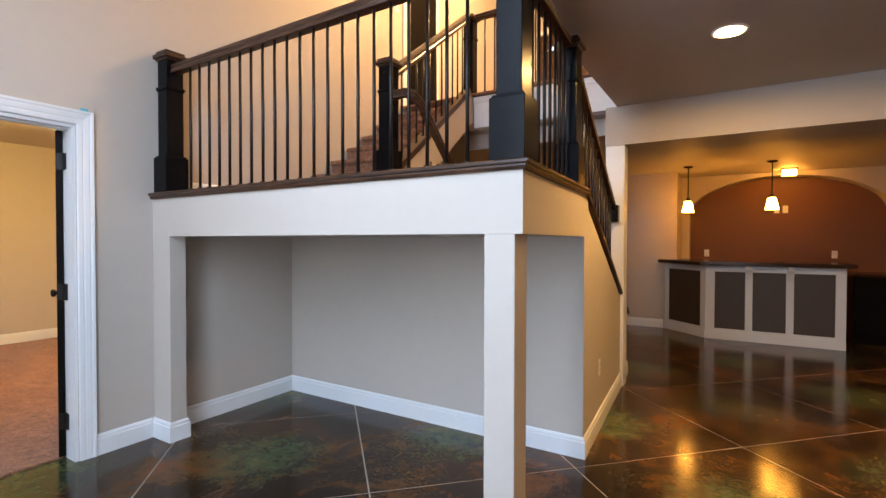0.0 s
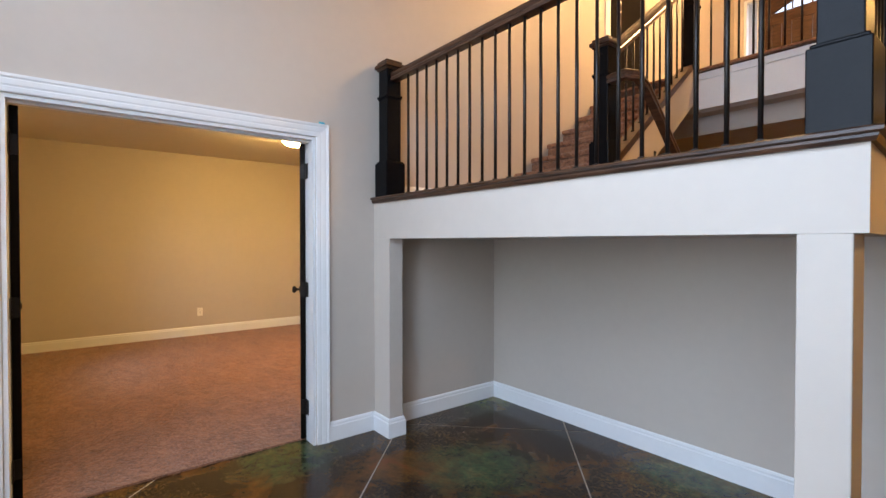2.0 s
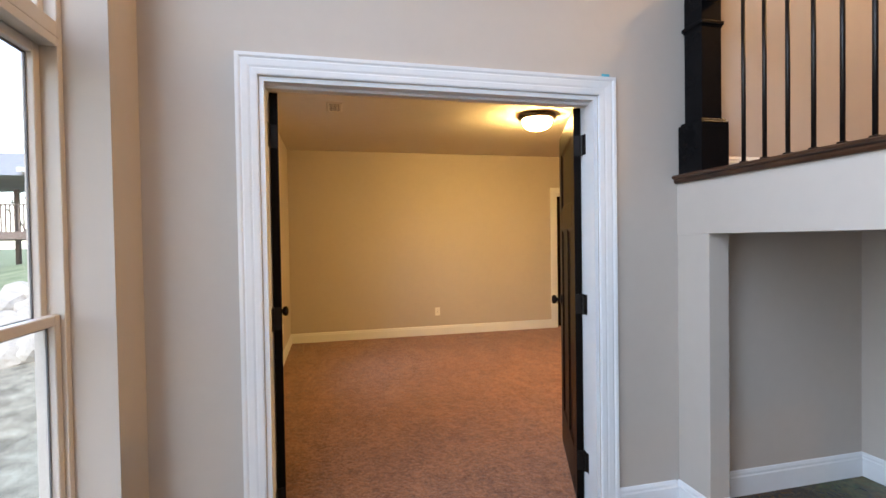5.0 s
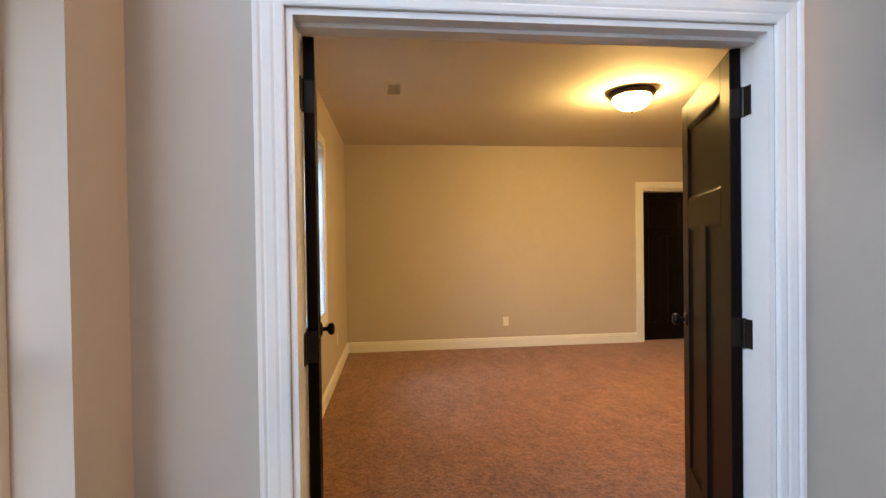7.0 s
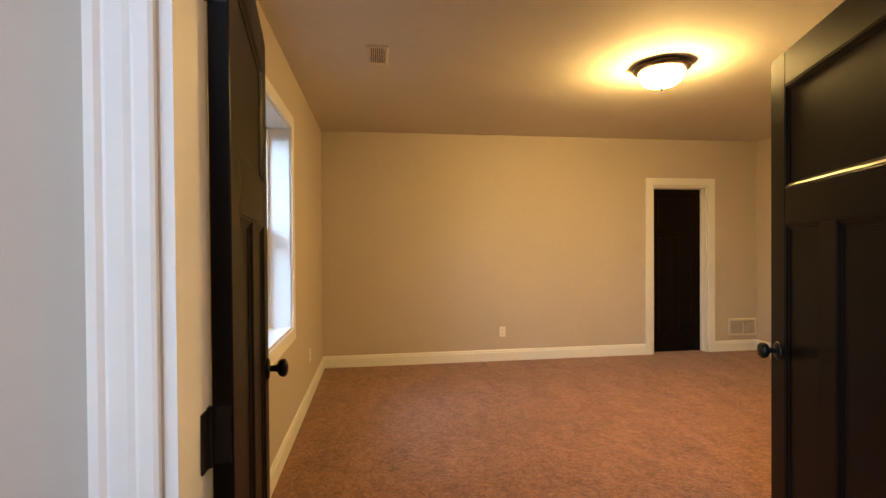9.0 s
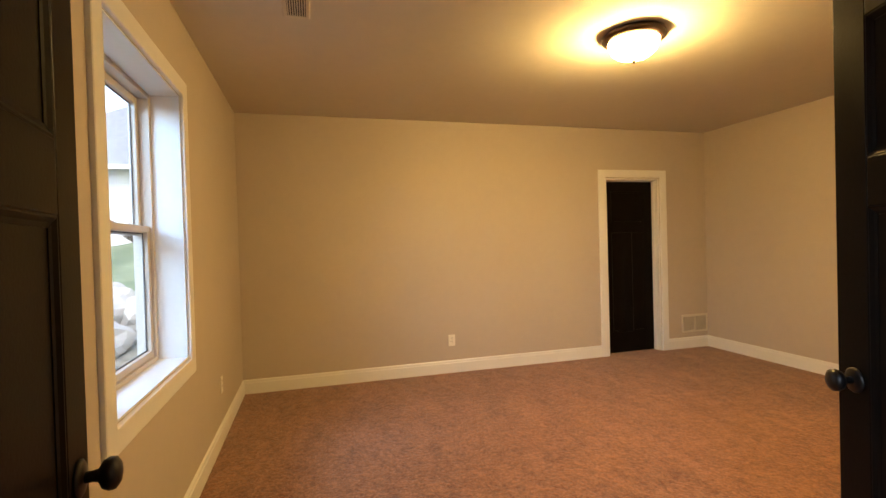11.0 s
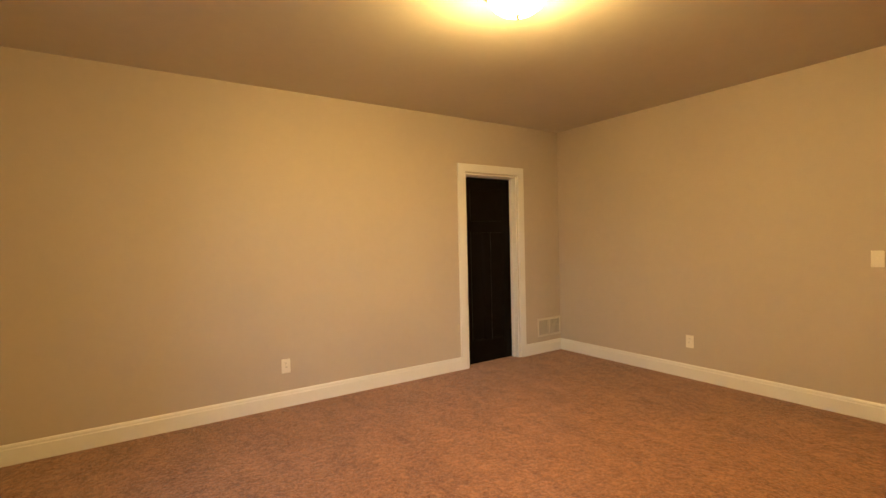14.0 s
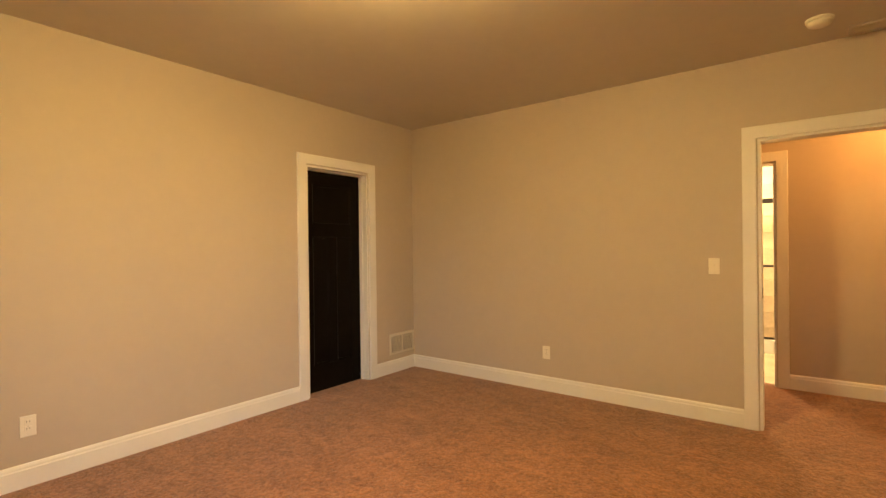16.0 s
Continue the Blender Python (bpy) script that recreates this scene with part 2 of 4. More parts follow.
def boxes(rows, bevel=0.0, bm=None):
    bm = bm or bmesh.new()
    for x0, y0, z0, x1, y1, z1 in rows:
        x0, x1, y0, y1, z0, z1 = min(x0, x1), max(x0, x1), min(y0, y1), max(y0, y1), min(z0, z1), max(z0, z1)
        r = bmesh.ops.create_cube(bm, size=1.0, matrix=Matrix.Translation(((x0 + x1) / 2, (y0 + y1) / 2, (z0 + z1) / 2)) @ Matrix.Diagonal((x1 - x0, y1 - y0, z1 - z0, 1)))
        if bevel:
            es = list({e for v in r["verts"] for e in v.link_edges})
            bmesh.ops.bevel(bm, geom=es, offset=min(bevel, 0.45 * min(x1 - x0, y1 - y0, z1 - z0)), segments=2, affect="EDGES", profile=0.5)
    return bm


def box(x0, y0, z0, x1, y1, z1, bevel=0.0):
    return boxes([(x0, y0, z0, x1, y1, z1)], bevel)


def cyl(p, q, r, r2=None, seg=16, bm=None):
    bm = bm or bmesh.new()
    p, q = Vector(p), Vector(q)
    m = Matrix.Translation((p + q) / 2) @ (q - p).to_track_quat("Z", "Y").to_matrix().to_4x4()
    bmesh.ops.create_cone(bm, cap_ends=True, segments=seg, radius1=r, radius2=r if r2 is None else r2, depth=(q - p).length, matrix=m)
    return bm


def lathe(profile, seg=28, bm=None, m=None, caps=True):
    """Profile rows (radius, height) turned about z."""
    bm = bm or bmesh.new()
    m = m or Matrix()
    rings = []
    for r, h in profile:
        rings.append([bm.verts.new(m @ Vector((r * math.cos(2 * math.pi * i / seg), r * math.sin(2 * math.pi * i / seg), h))) for i in range(seg)])
    for a, b in zip(rings, rings[1:]):
        for i in range(seg):
            f = bm.faces.new((a[i], a[(i + 1) % seg], b[(i + 1) % seg], b[i]))
            f.smooth = True
    if caps:
        bm.faces.new(rings[0][::-1])
        bm.faces.new(rings[-1])
    bmesh.ops.recalc_face_normals(bm, faces=bm.faces)
    return bm


def sweep(points, profile, up=Vector((0, 0, 1)), bm=None):
    """Profile rows (side, up) carried along a run of points; mitred where it turns."""
    bm = bm or bmesh.new()
    pts = [Vector(p) for p in points]
    rings = []
    for i, p in enumerate(pts):
        a = (p - pts[i - 1]).normalized() if i else (pts[1] - p).normalized()
        c = (pts[i + 1] - p).normalized() if i < len(pts) - 1 else a
        t = (a + c).normalized()
        side = t.cross(up).normalized()
        k = 1 / max(0.3, a.dot(t))
        vert = side.cross(t).normalized()
        flat = abs(a.z - c.z) < 1e-6
        rings.append([bm.verts.new(p + side * (u * (k if flat else 1)) + vert * (v * (1 if flat else k))) for u, v in profile])
    n = len(profile)
    for a, b in zip(rings, rings[1:]):
        for i in range(n):
            bm.faces.new((a[i], a[(i + 1) % n], b[(i + 1) % n], b[i]))
    bm.faces.new(rings[0][::-1])
    bm.faces.new(rings[-1])
    bmesh.ops.recalc_face_normals(bm, faces=bm.faces)
    return bm


def surround(place, u0, u1, z1, profile, z0=None, bm=None):
    """A mitred casing round an opening. place(u, z, n) gives the point; profile rows (out from the opening, proud of the wall)."""
    bm = bm or bmesh.new()
    if z0 is None:
        runs = [lambda w: (u0 - w, 0.0), lambda w: (u0 - w, z1 + w), lambda w: (u1 + w, z1 + w), lambda w: (u1 + w, 0.0)]
    else:
        runs = [lambda w: (u0 - w, z0 - w), lambda w: (u0 - w, z1 + w), lambda w: (u1 + w, z1 + w), lambda w: (u1 + w, z0 - w)]
    rings = [[bm.verts.new(place(*run(w), n)) for w, n in profile] for run in runs]
    pairs = list(zip(rings, rings[1:])) + ([(rings[-1], rings[0])] if z0 is not None else [])
    k = len(profile)
    for a, b in pairs:
        for i in range(k):
            bm.faces.new((a[i], a[(i + 1) % k], b[(i + 1) % k], b[i]))
    if z0 is None:
        bm.faces.new(rings[0])
        bm.faces.new(rings[-1])
    bmesh.ops.recalc_face_normals(bm, faces=bm.faces)
    return bm


FLUTED = [(0.004, 0), (0.004, 0.010), (0.010, 0.0125), (0.028, 0.0140), (0.033, 0.0130), (0.042, 0.0155), (0.064, 0.0175), (0.069, 0.0165), (0.077, 0.0205), (0.090, 0.0215), (0.092, 0.0)]
FLAT = [(0.006, 0), (0.006, 0.016), (0.010, 0.019), (0.088, 0.019), (0.092, 0.016), (0.092, 0)]
BASE = [(0, 0), (0.016, 0), (0.016, 0.100), (0.011, 0.106), (0.011, 0.118), (0.006, 0.128), (0, 0.132)]


def baseboard(points, flip=False):
    prof = [(-u, v) for u, v in BASE] if flip else BASE
    return solid("baseboard", sweep(points, prof), M_TRIM, "white painted baseboard with a moulded top edge", "baseboard")


# ---------------------------------------------------------------- plan
WX, WB = -2.83, -2.97          # wall between great room and bedroom, its two faces
BX = -7.41                     # bedroom back wall
SY, NY = -0.43, 4.85           # bedroom window wall and hall wall
CZ = 2.60                      # ceiling
BC = 2.605                     # bedroom and hall ceiling
GS = -0.59                     # great room window wall
FY, SX = 1.825, -0.135          # front of the landing, side of the landing
LZ = 1.64                      # top of the landing box
NB = 3.03                      # back of the niche
UP = 2.95                      # upper floor
TOPZ = 5.60
DY0, DY1, DZ = -0.15, 1.38, 2.045

# ---------------------------------------------------------------- walls and ceilings
solid("wall_bedroom_entry", boxes([
    (WB, GS - 0.2, 0, WX, DY0, TOPZ), (WB, DY1, 0, WX, 10.0, TOPZ), (WB, DY0, DZ, WX, DY1, TOPZ)]), M_WALL, "greige painted wall with a double doorway", "wall")
solid("wall_bedroom_back", boxes([
    (BX - 0.14, SY - 0.2, 0, BX, 3.455, BC), (BX - 0.14, 4.18, 0, BX, NY + 0.14, BC), (BX - 0.14, 3.455, 2.045, BX, 4.18, BC)]), M_WALL, "greige painted bedroom wall lit by a warm ceiling lamp", "wall")
WU0, WU1, WZ0, WZ1 = -5.465, -4.475, 0.79, 2.165
solid("wall_bedroom_window", boxes([
    (BX, SY - 0.22, 0, WU0, SY, BC), (WU1, SY - 0.22, 0, WB, SY, BC), (WU0, SY - 0.22, 0, WU1, SY, WZ0), (WU0, SY - 0.22, WZ1, WU1, SY, BC)]), M_WALL, "greige painted wall with one window", "wall")
HX0, HX1 = -4.235, -3.31
solid("wall_bedroom_hall", boxes([
    (BX, NY, 0, HX0, NY + 0.12, BC), (HX1, NY, 0, WB, NY + 0.12, BC), (HX0, NY, 2.035, HX1, NY + 0.12, BC)]), M_WALL, "greige painted wall with an open hall doorway", "wall")
solid("ceiling_bedroom", box(BX - 0.14, SY - 0.22, BC, WB, NY + 0.12, BC + 0.15), M_CEIL, "flat painted bedroom ceiling", "ceiling")

# closet behind the dark door, hall and bathroom beyond the bedroom
solid("wall_closet", boxes([(-8.5, 3.2, 0, -8.4, 4.5, BC), (-8.4, 3.2, 0, BX - 0.14, 3.3, BC), (-8.4, 4.4, 0, BX - 0.14, 4.5, BC)]), M_WALL, "plain closet wall", "wall")
solid("ceiling_closet", box(-8.5, 3.2, BC, BX - 0.14, 4.5, BC + 0.1), M_CEIL, "plain closet ceiling", "ceiling")
HY = 6.14
solid("wall_hall_far", boxes([(-4.19, HY, 0, WB, HY + 0.12, BC), (-6.2, HY, 0, -4.95, HY + 0.12, BC), (-4.95, HY, 2.045, -4.19, HY + 0.12, BC)]), M_WALL, "greige hall wall glowing in warm light", "wall")
solid("wall_hall_end", box(-6.2, NY + 0.12, 0, -6.08, HY, BC), M_WALL, "plain hall end wall", "wall")
solid("ceiling_hall", box(-6.2, NY + 0.12, BC, WB, 9.2, BC + 0.12), M_CEIL, "flat hall ceiling", "ceiling")
solid("wall_bathroom_side", boxes([(-6.2, HY + 0.12, 0, -6.08, 9.1, BC), (-3.6, HY + 0.12, 0, -3.48, 9.1, BC)]), M_WALL, "plain bathroom wall", "wall")

# great room shell
GE, GN = 6.0, 9.0
# first window is in view; the other two are unseen, added for daylight
wins = [(-2.585, -1.55), (-1.17, -0.15), (0.23, 1.25)]
rows = [(WX, GS - 0.2, 0, wins[0][0], GS, TOPZ), (wins[-1][1], GS - 0.2, 0, GE, GS, TOPZ)]
for (a0, a1), (b0, b1) in zip(wins, wins[1:]):
    rows.append((a1, GS - 0.2, 0, b0, GS, TOPZ))
for a0, a1 in wins:
    rows += [(a0, GS - 0.2, 0, a1, GS, 0.22), (a0, GS - 0.2, 3.95, a1, GS, TOPZ)]
solid("wall_great_room_window", boxes(rows), M_WALL, "greige painted wall with tall windows", "wall")
solid("wall_great_room_side", box(GE, GS - 0.2, 0, GE + 0.14, GN + 0.5, TOPZ), M_WALL, "plain greige side wall", "wall")
solid("ceiling_great_room", box(WB, GS - 0.2, TOPZ, GE + 0.14, 10.0, TOPZ + 0.15), M_CEIL, "high plain ceiling", "ceiling")
solid("ceiling_basement", boxes([(-0.36, 1.95, CZ, GE, 10.0, UP - 0.02), (-2.83, 4.87, CZ, -0.36, 10.0, UP - 0.02)]), M_WALL, "flat beige painted ceiling", "ceiling")
bm = box(0, 0, 2.24, GE + 0.6, 0.6, CZ - 0.002)
bm.transform(pose(-0.46, 4.69, 0))
solid("ceiling_beam", bm, M_WALL, "dropped greige ceiling beam", "beam")
solid("wall_upper_side", boxes([(-0.36, 1.95, UP - 0.02, -0.24, 4.5, UP + 0.02)]), M_TRIM, "white painted floor edge", "trim")
solid("wall_upper_void", box(2.2, 1.95, UP, 2.32, 10.0, TOPZ), M_WALL, "plain upper wall", "wall")
solid("wall_upper_back", boxes([(WX, 8.2, UP, -2.70, 8.32, TOPZ), (-2.48, 8.2, UP, -2.434, 8.32, TOPZ), (-1.516, 8.2, UP, 2.2, 8.32, TOPZ), (-2.70, 8.2, UP, -2.48, 8.32, UP + 0.45), (-2.70, 8.2, UP + 2.07, -2.48, 8.32, TOPZ), (-2.434, 8.2, UP + 2.034, -1.516, 8.32, TOPZ)]), M_WALL, "warm lit upstairs wall", "wall")
solid("wall_void_front", box(-0.24, 1.95, UP, 2.2, 2.07, TOPZ), M_WALL, "plain upper wall over the lower room", "wall")

BZ = 2.42                      # lowered ceiling over the bar
solid("ceiling_bar", box(-2.826, 5.05, BZ, GE, GN + 0.5, CZ - 0.003), M_WALL, "flat beige painted ceiling over the bar", "ceiling")

# wall beside the bar, arch wall and its recess
solid("wall_bar_side", box(WX, 8.20, 0, -0.16, GN + 0.5, BZ), M_WALL, "greige wall beside the bar", "wall")
AX0, AX1, AZ, AT = -0.045, 2.48, 1.80, 2.37
bm = bmesh.new()
arc = [(AX0, AZ)] + [((AX0 + AX1) / 2 - (AX1 - AX0) / 2 * math.cos(math.pi * i / 28), AZ + (AT - AZ) * math.sin(math.pi * i / 28)) for i in range(1, 28)] + [(AX1, AZ)]
for yy in (GN, GN + 0.3):
    col = [(bm.verts.new((x, yy, z)), bm.verts.new((x, yy, BZ))) for x, z in arc]
    for a, b in zip(col, col[1:]):
        bm.faces.new((a[0], b[0], b[1], a[1]))
for (x0, z0), (x1, z1) in zip(arc, arc[1:]):
    bm.faces.new([bm.verts.new(p) for p in ((x0, GN, z0), (x1, GN, z1), (x1, GN + 0.3, z1), (x0, GN + 0.3, z0))])
bmesh.ops.remove_doubles(bm, verts=bm.verts, dist=0.0005)
bmesh.ops.recalc_face_normals(bm, faces=bm.faces)
boxes([(-0.16, GN, 0, AX0, GN + 0.3, BZ), (AX1, GN, 0, GE, GN + 0.3, BZ)], bm=bm)
solid("wall_arch", bm, M_WALL, "greige wall with a wide arched recess behind the bar", "wall")
solid("wall_accent", box(-0.16, GN + 0.3, 0, GE, GN + 0.42, BZ), M_BROWN, "chocolate brown accent wall inside the arch", "wall")

# white column at the foot of the stairs
col = thing("support_column", -0.372, 4.77, 0, 0, "white square column under the ceiling beam", "column", kind="structure")
part("shaft", box(-0.085, -0.075, 0.0, 0.085, 0.075, 2.238, 0.004), M_TRIM, col)

# ---------------------------------------------------------------- landing box with the niche
LEAN, LEAN_UP = 0.062, 0.095   # the stair flights stand slightly askew to the great room


def lean(ob, k=LEAN):
    """Turn what lies behind the landing's front by the small angle of the stairs, part by part."""
    y0 = FY if k == LEAN else 3.05
    for o in [ob, *ob.children]:
        if o.type == "MESH" and o.location.length < 1e-6:
            for v in o.data.vertices:
                if v.co.x > -2.6:
                    v.co.x -= k * max(0.0, v.co.y - y0)
        elif o.type == "MESH":
            o.location.x -= k * max(0.0, o.location.y - y0)
    return ob


lean(solid("landing_beam", boxes([
    (WX, FY, 1.378, SX, FY + 0.16, LZ), (SX - 0.12, FY + 0.16, 1.378, SX, NB, LZ), (WX, FY + 0.16, 1.378, SX - 0.12, NB, 1.46)]), M_WALL, "greige drywall face of the stair landing", "beam"))
solid("niche_column_wall", box(WX, FY, 0, -2.625, FY + 0.11, 1.378, 0.003), M_WALL, "greige drywall pilaster beside the niche", "column")
solid("niche_column_corner", box(-0.303, FY, 0, -0.168, FY + 0.13, 1.378, 0.004), M_WALL, "greige square column at the landing corner", "column")
SW = SX - 0.12
lean(solid("wall_niche_back", box(WX, NB, 0, SX - 0.004, NB + 0.12, LZ - 0.01), M_WALL, "greige niche back wall under the landing", "wall"))
# stair side wall with a sloping top
EY, EZ = 5.20, 0.60
bm = bmesh.new()
side = [(NB + 0.12, 0), (EY, 0), (EY, EZ), (NB + 0.125, LZ - 0.09), (NB + 0.12, LZ - 0.09)]
va = [bm.verts.new((SX - 0.004, y, z)) for y, z in side]
vb = [bm.verts.new((SW, y, z)) for y, z in side]
bm.faces.new(va)
bm.faces.new(vb[::-1])
for i in range(5):
    bm.faces.new((va[i], vb[i], vb[(i + 1) % 5], va[(i + 1) % 5]))
bmesh.ops.recalc_face_normals(bm, faces=bm.faces)
lean(solid("wall_stair_side", bm, M_WALL, "greige stair side wall with a sloping top", "wall"))
solid("landing_floor", box(WX, FY + 0.16, 1.47, SX - 0.2, NB + 0.06, LZ + 0.005), M_CARPET, "brown carpet on the stair landing", "floor")

# ---------------------------------------------------------------- floors
solid("floor", box(WB - 0.06, GS - 0.2, -0.12, GE + 0.14, GN + 0.5, -0.0025), M_JOINT, "pale sand-filled joints of the stained concrete floor", "floor")
solid("floor_carpet", boxes([(BX - 0.14, SY - 0.2, -0.1, WB + 0.002, NY + 0.12, 0.012), (-6.2, NY + 0.12, -0.1, WB, HY + 0.1, 0.012), (-8.5, 3.2, -0.1, BX - 0.14, 4.5, 0.012)]), M_CARPET, "brown textured frieze carpet", "carpet")
solid("floor_bathroom", box(-6.2, HY + 0.1, -0.1, -3.48, 9.1, 0.010), M_STONE, "pale stone bathroom floor", "floor")
solid("floor_upper", boxes([(WX, 4.665, UP - 0.02, 2.2, 8.3, UP)]), M_CARPET, "carpeted upstairs floor", "floor")

# ---------------------------------------------------------------- trim
baseboard([(WX, DY1 + 0.092, 0), (WX, FY - 0.0165, 0)])
baseboard([(WX, FY, 0), (-2.625, FY, 0), (-2.625, FY + 0.11, 0), (WX + 0.016, FY + 0.11, 0)])
lean(baseboard([(WX, FY + 0.127, 0), (WX, NB, 0), (SX - 0.004, NB, 0), (SX - 0.004, EY - 0.002, 0)]))
baseboard([(WX, 2.0, LZ + 0.005), (WX, 3.02, LZ + 0.005)])
baseboard([(WX, GS, 0), (WX, DY0 - 0.092, 0)])
baseboard([(-1.55, 8.20, 0), (-0.345, 8.20, 0)])
baseboard([(BX, SY, 0.01), (BX, 3.363, 0.01)])
baseboard([(BX, 4.272, 0.01), (BX, NY, 0.01), (HX0 - 0.092, NY, 0.01)])
baseboard([(WB, SY, 0.01), (BX + 0.016, SY, 0.01)])
baseboard([(WB, NY, 0.01), (WB, DY1 + 0.092, 0.01)])
baseboard([(-4.098, HY, 0.01), (WB, HY, 0.01)])


def casing(place, u0, u1, z1, profile, label, z0=None):
    return solid("door_casing" if z0 is None else "window_casing", surround(place, u0, u1, z1, profile, z0), M_TRIM, label, "trim")


casing(lambda u, z, n: (WX + n, u, z), DY0, DY1, DZ, FLUTED, "white moulded casing round the double doorway")
casing(lambda u, z, n: (WB - n, u, z + 0.01), DY0, DY1, DZ - 0.01, FLAT, "white flat casing on the bedroom side")
casing(lambda u, z, n: (BX + n, u, z + 0.01), 3.455, 4.18, 2.035, FLAT, "white casing round the closet door")
casing(lambda u, z, n: (u, NY - n, z + 0.01), HX0, HX1, 2.02, FLAT, "white casing round the hall doorway")
casing(lambda u, z, n: (u, HY - n, z + 0.01), -4.95, -4.19, 2.035, FLAT, "white casing round the bathroom doorway")
casing(lambda u, z, n: (u, SY + n, z), WU0, WU1, WZ1, FLAT, "white flat casing round the bedroom window", WZ0)

solid("door_jamb", boxes([(WB, DY0, 0, WX, DY0 + 0.018, DZ), (WB, DY1 - 0.018, 0, WX, DY1, DZ), (WB, DY0 + 0.018, DZ - 0.018, WX, DY1 - 0.018, DZ),
                          (WB + 0.045, DY0 + 0.018, DZ - 0.03, WX - 0.05, DY1 - 0.018, DZ - 0.018)]), M_TRIM, "white painted door jamb", "jamb")
solid("door_jamb", boxes([(BX - 0.14, 3.455, 0, BX, 3.473, 2.045), (BX - 0.14, 4.162, 0, BX, 4.18, 2.045), (BX - 0.14, 3.473, 2.027, BX, 4.162, 2.045), (BX - 0.095, 4.150, 0, BX - 0.055, 4.162, 2.027), (BX - 0.095, 3.473, 2.015, BX - 0.055, 4.150, 2.027)]), M_TRIM, "white painted closet jamb", "jamb")
solid("door_jamb", boxes([(HX0, NY, 0.01, HX0 + 0.018, NY + 0.12, 2.035), (HX1 - 0.018, NY, 0.01, HX1, NY + 0.12, 2.035), (HX0 + 0.018, NY, 2.017, HX1 - 0.018, NY + 0.12, 2.035)]), M_TRIM, "white painted hall jamb", "jamb")
solid("door_jamb", boxes([(-4.95, HY, 0.01, -4.932, HY + 0.12, 2.045), (-4.208, HY, 0.01, -4.19, HY + 0.12, 2.045), (-4.932, HY, 2.027, -4.208, HY + 0.12, 2.045)]), M_TRIM, "white painted bathroom jamb", "jamb")
solid("strike_plate", box(HX0 + 0.018, NY + 0.035, 0.93, HX0 + 0.021, NY + 0.065, 1.0), M_IRON, "dark strike plate in the jamb", "strike plate", "")
for cy in (0.50, 0.62):
    solid("catch_plate", box(WB + 0.025, cy, DZ - 0.0215, WB + 0.047, cy + 0.06, DZ - 0.018), M_IRON, "dark catch plate in the door head", "catch plate", "")
tape = solid("tape_scrap", box(WX + 0.003, 1.405, 2.135, WX + 0.006, 1.445, 2.153), M_TAPE, "scrap of blue painter's tape above the casing", "tape", "")

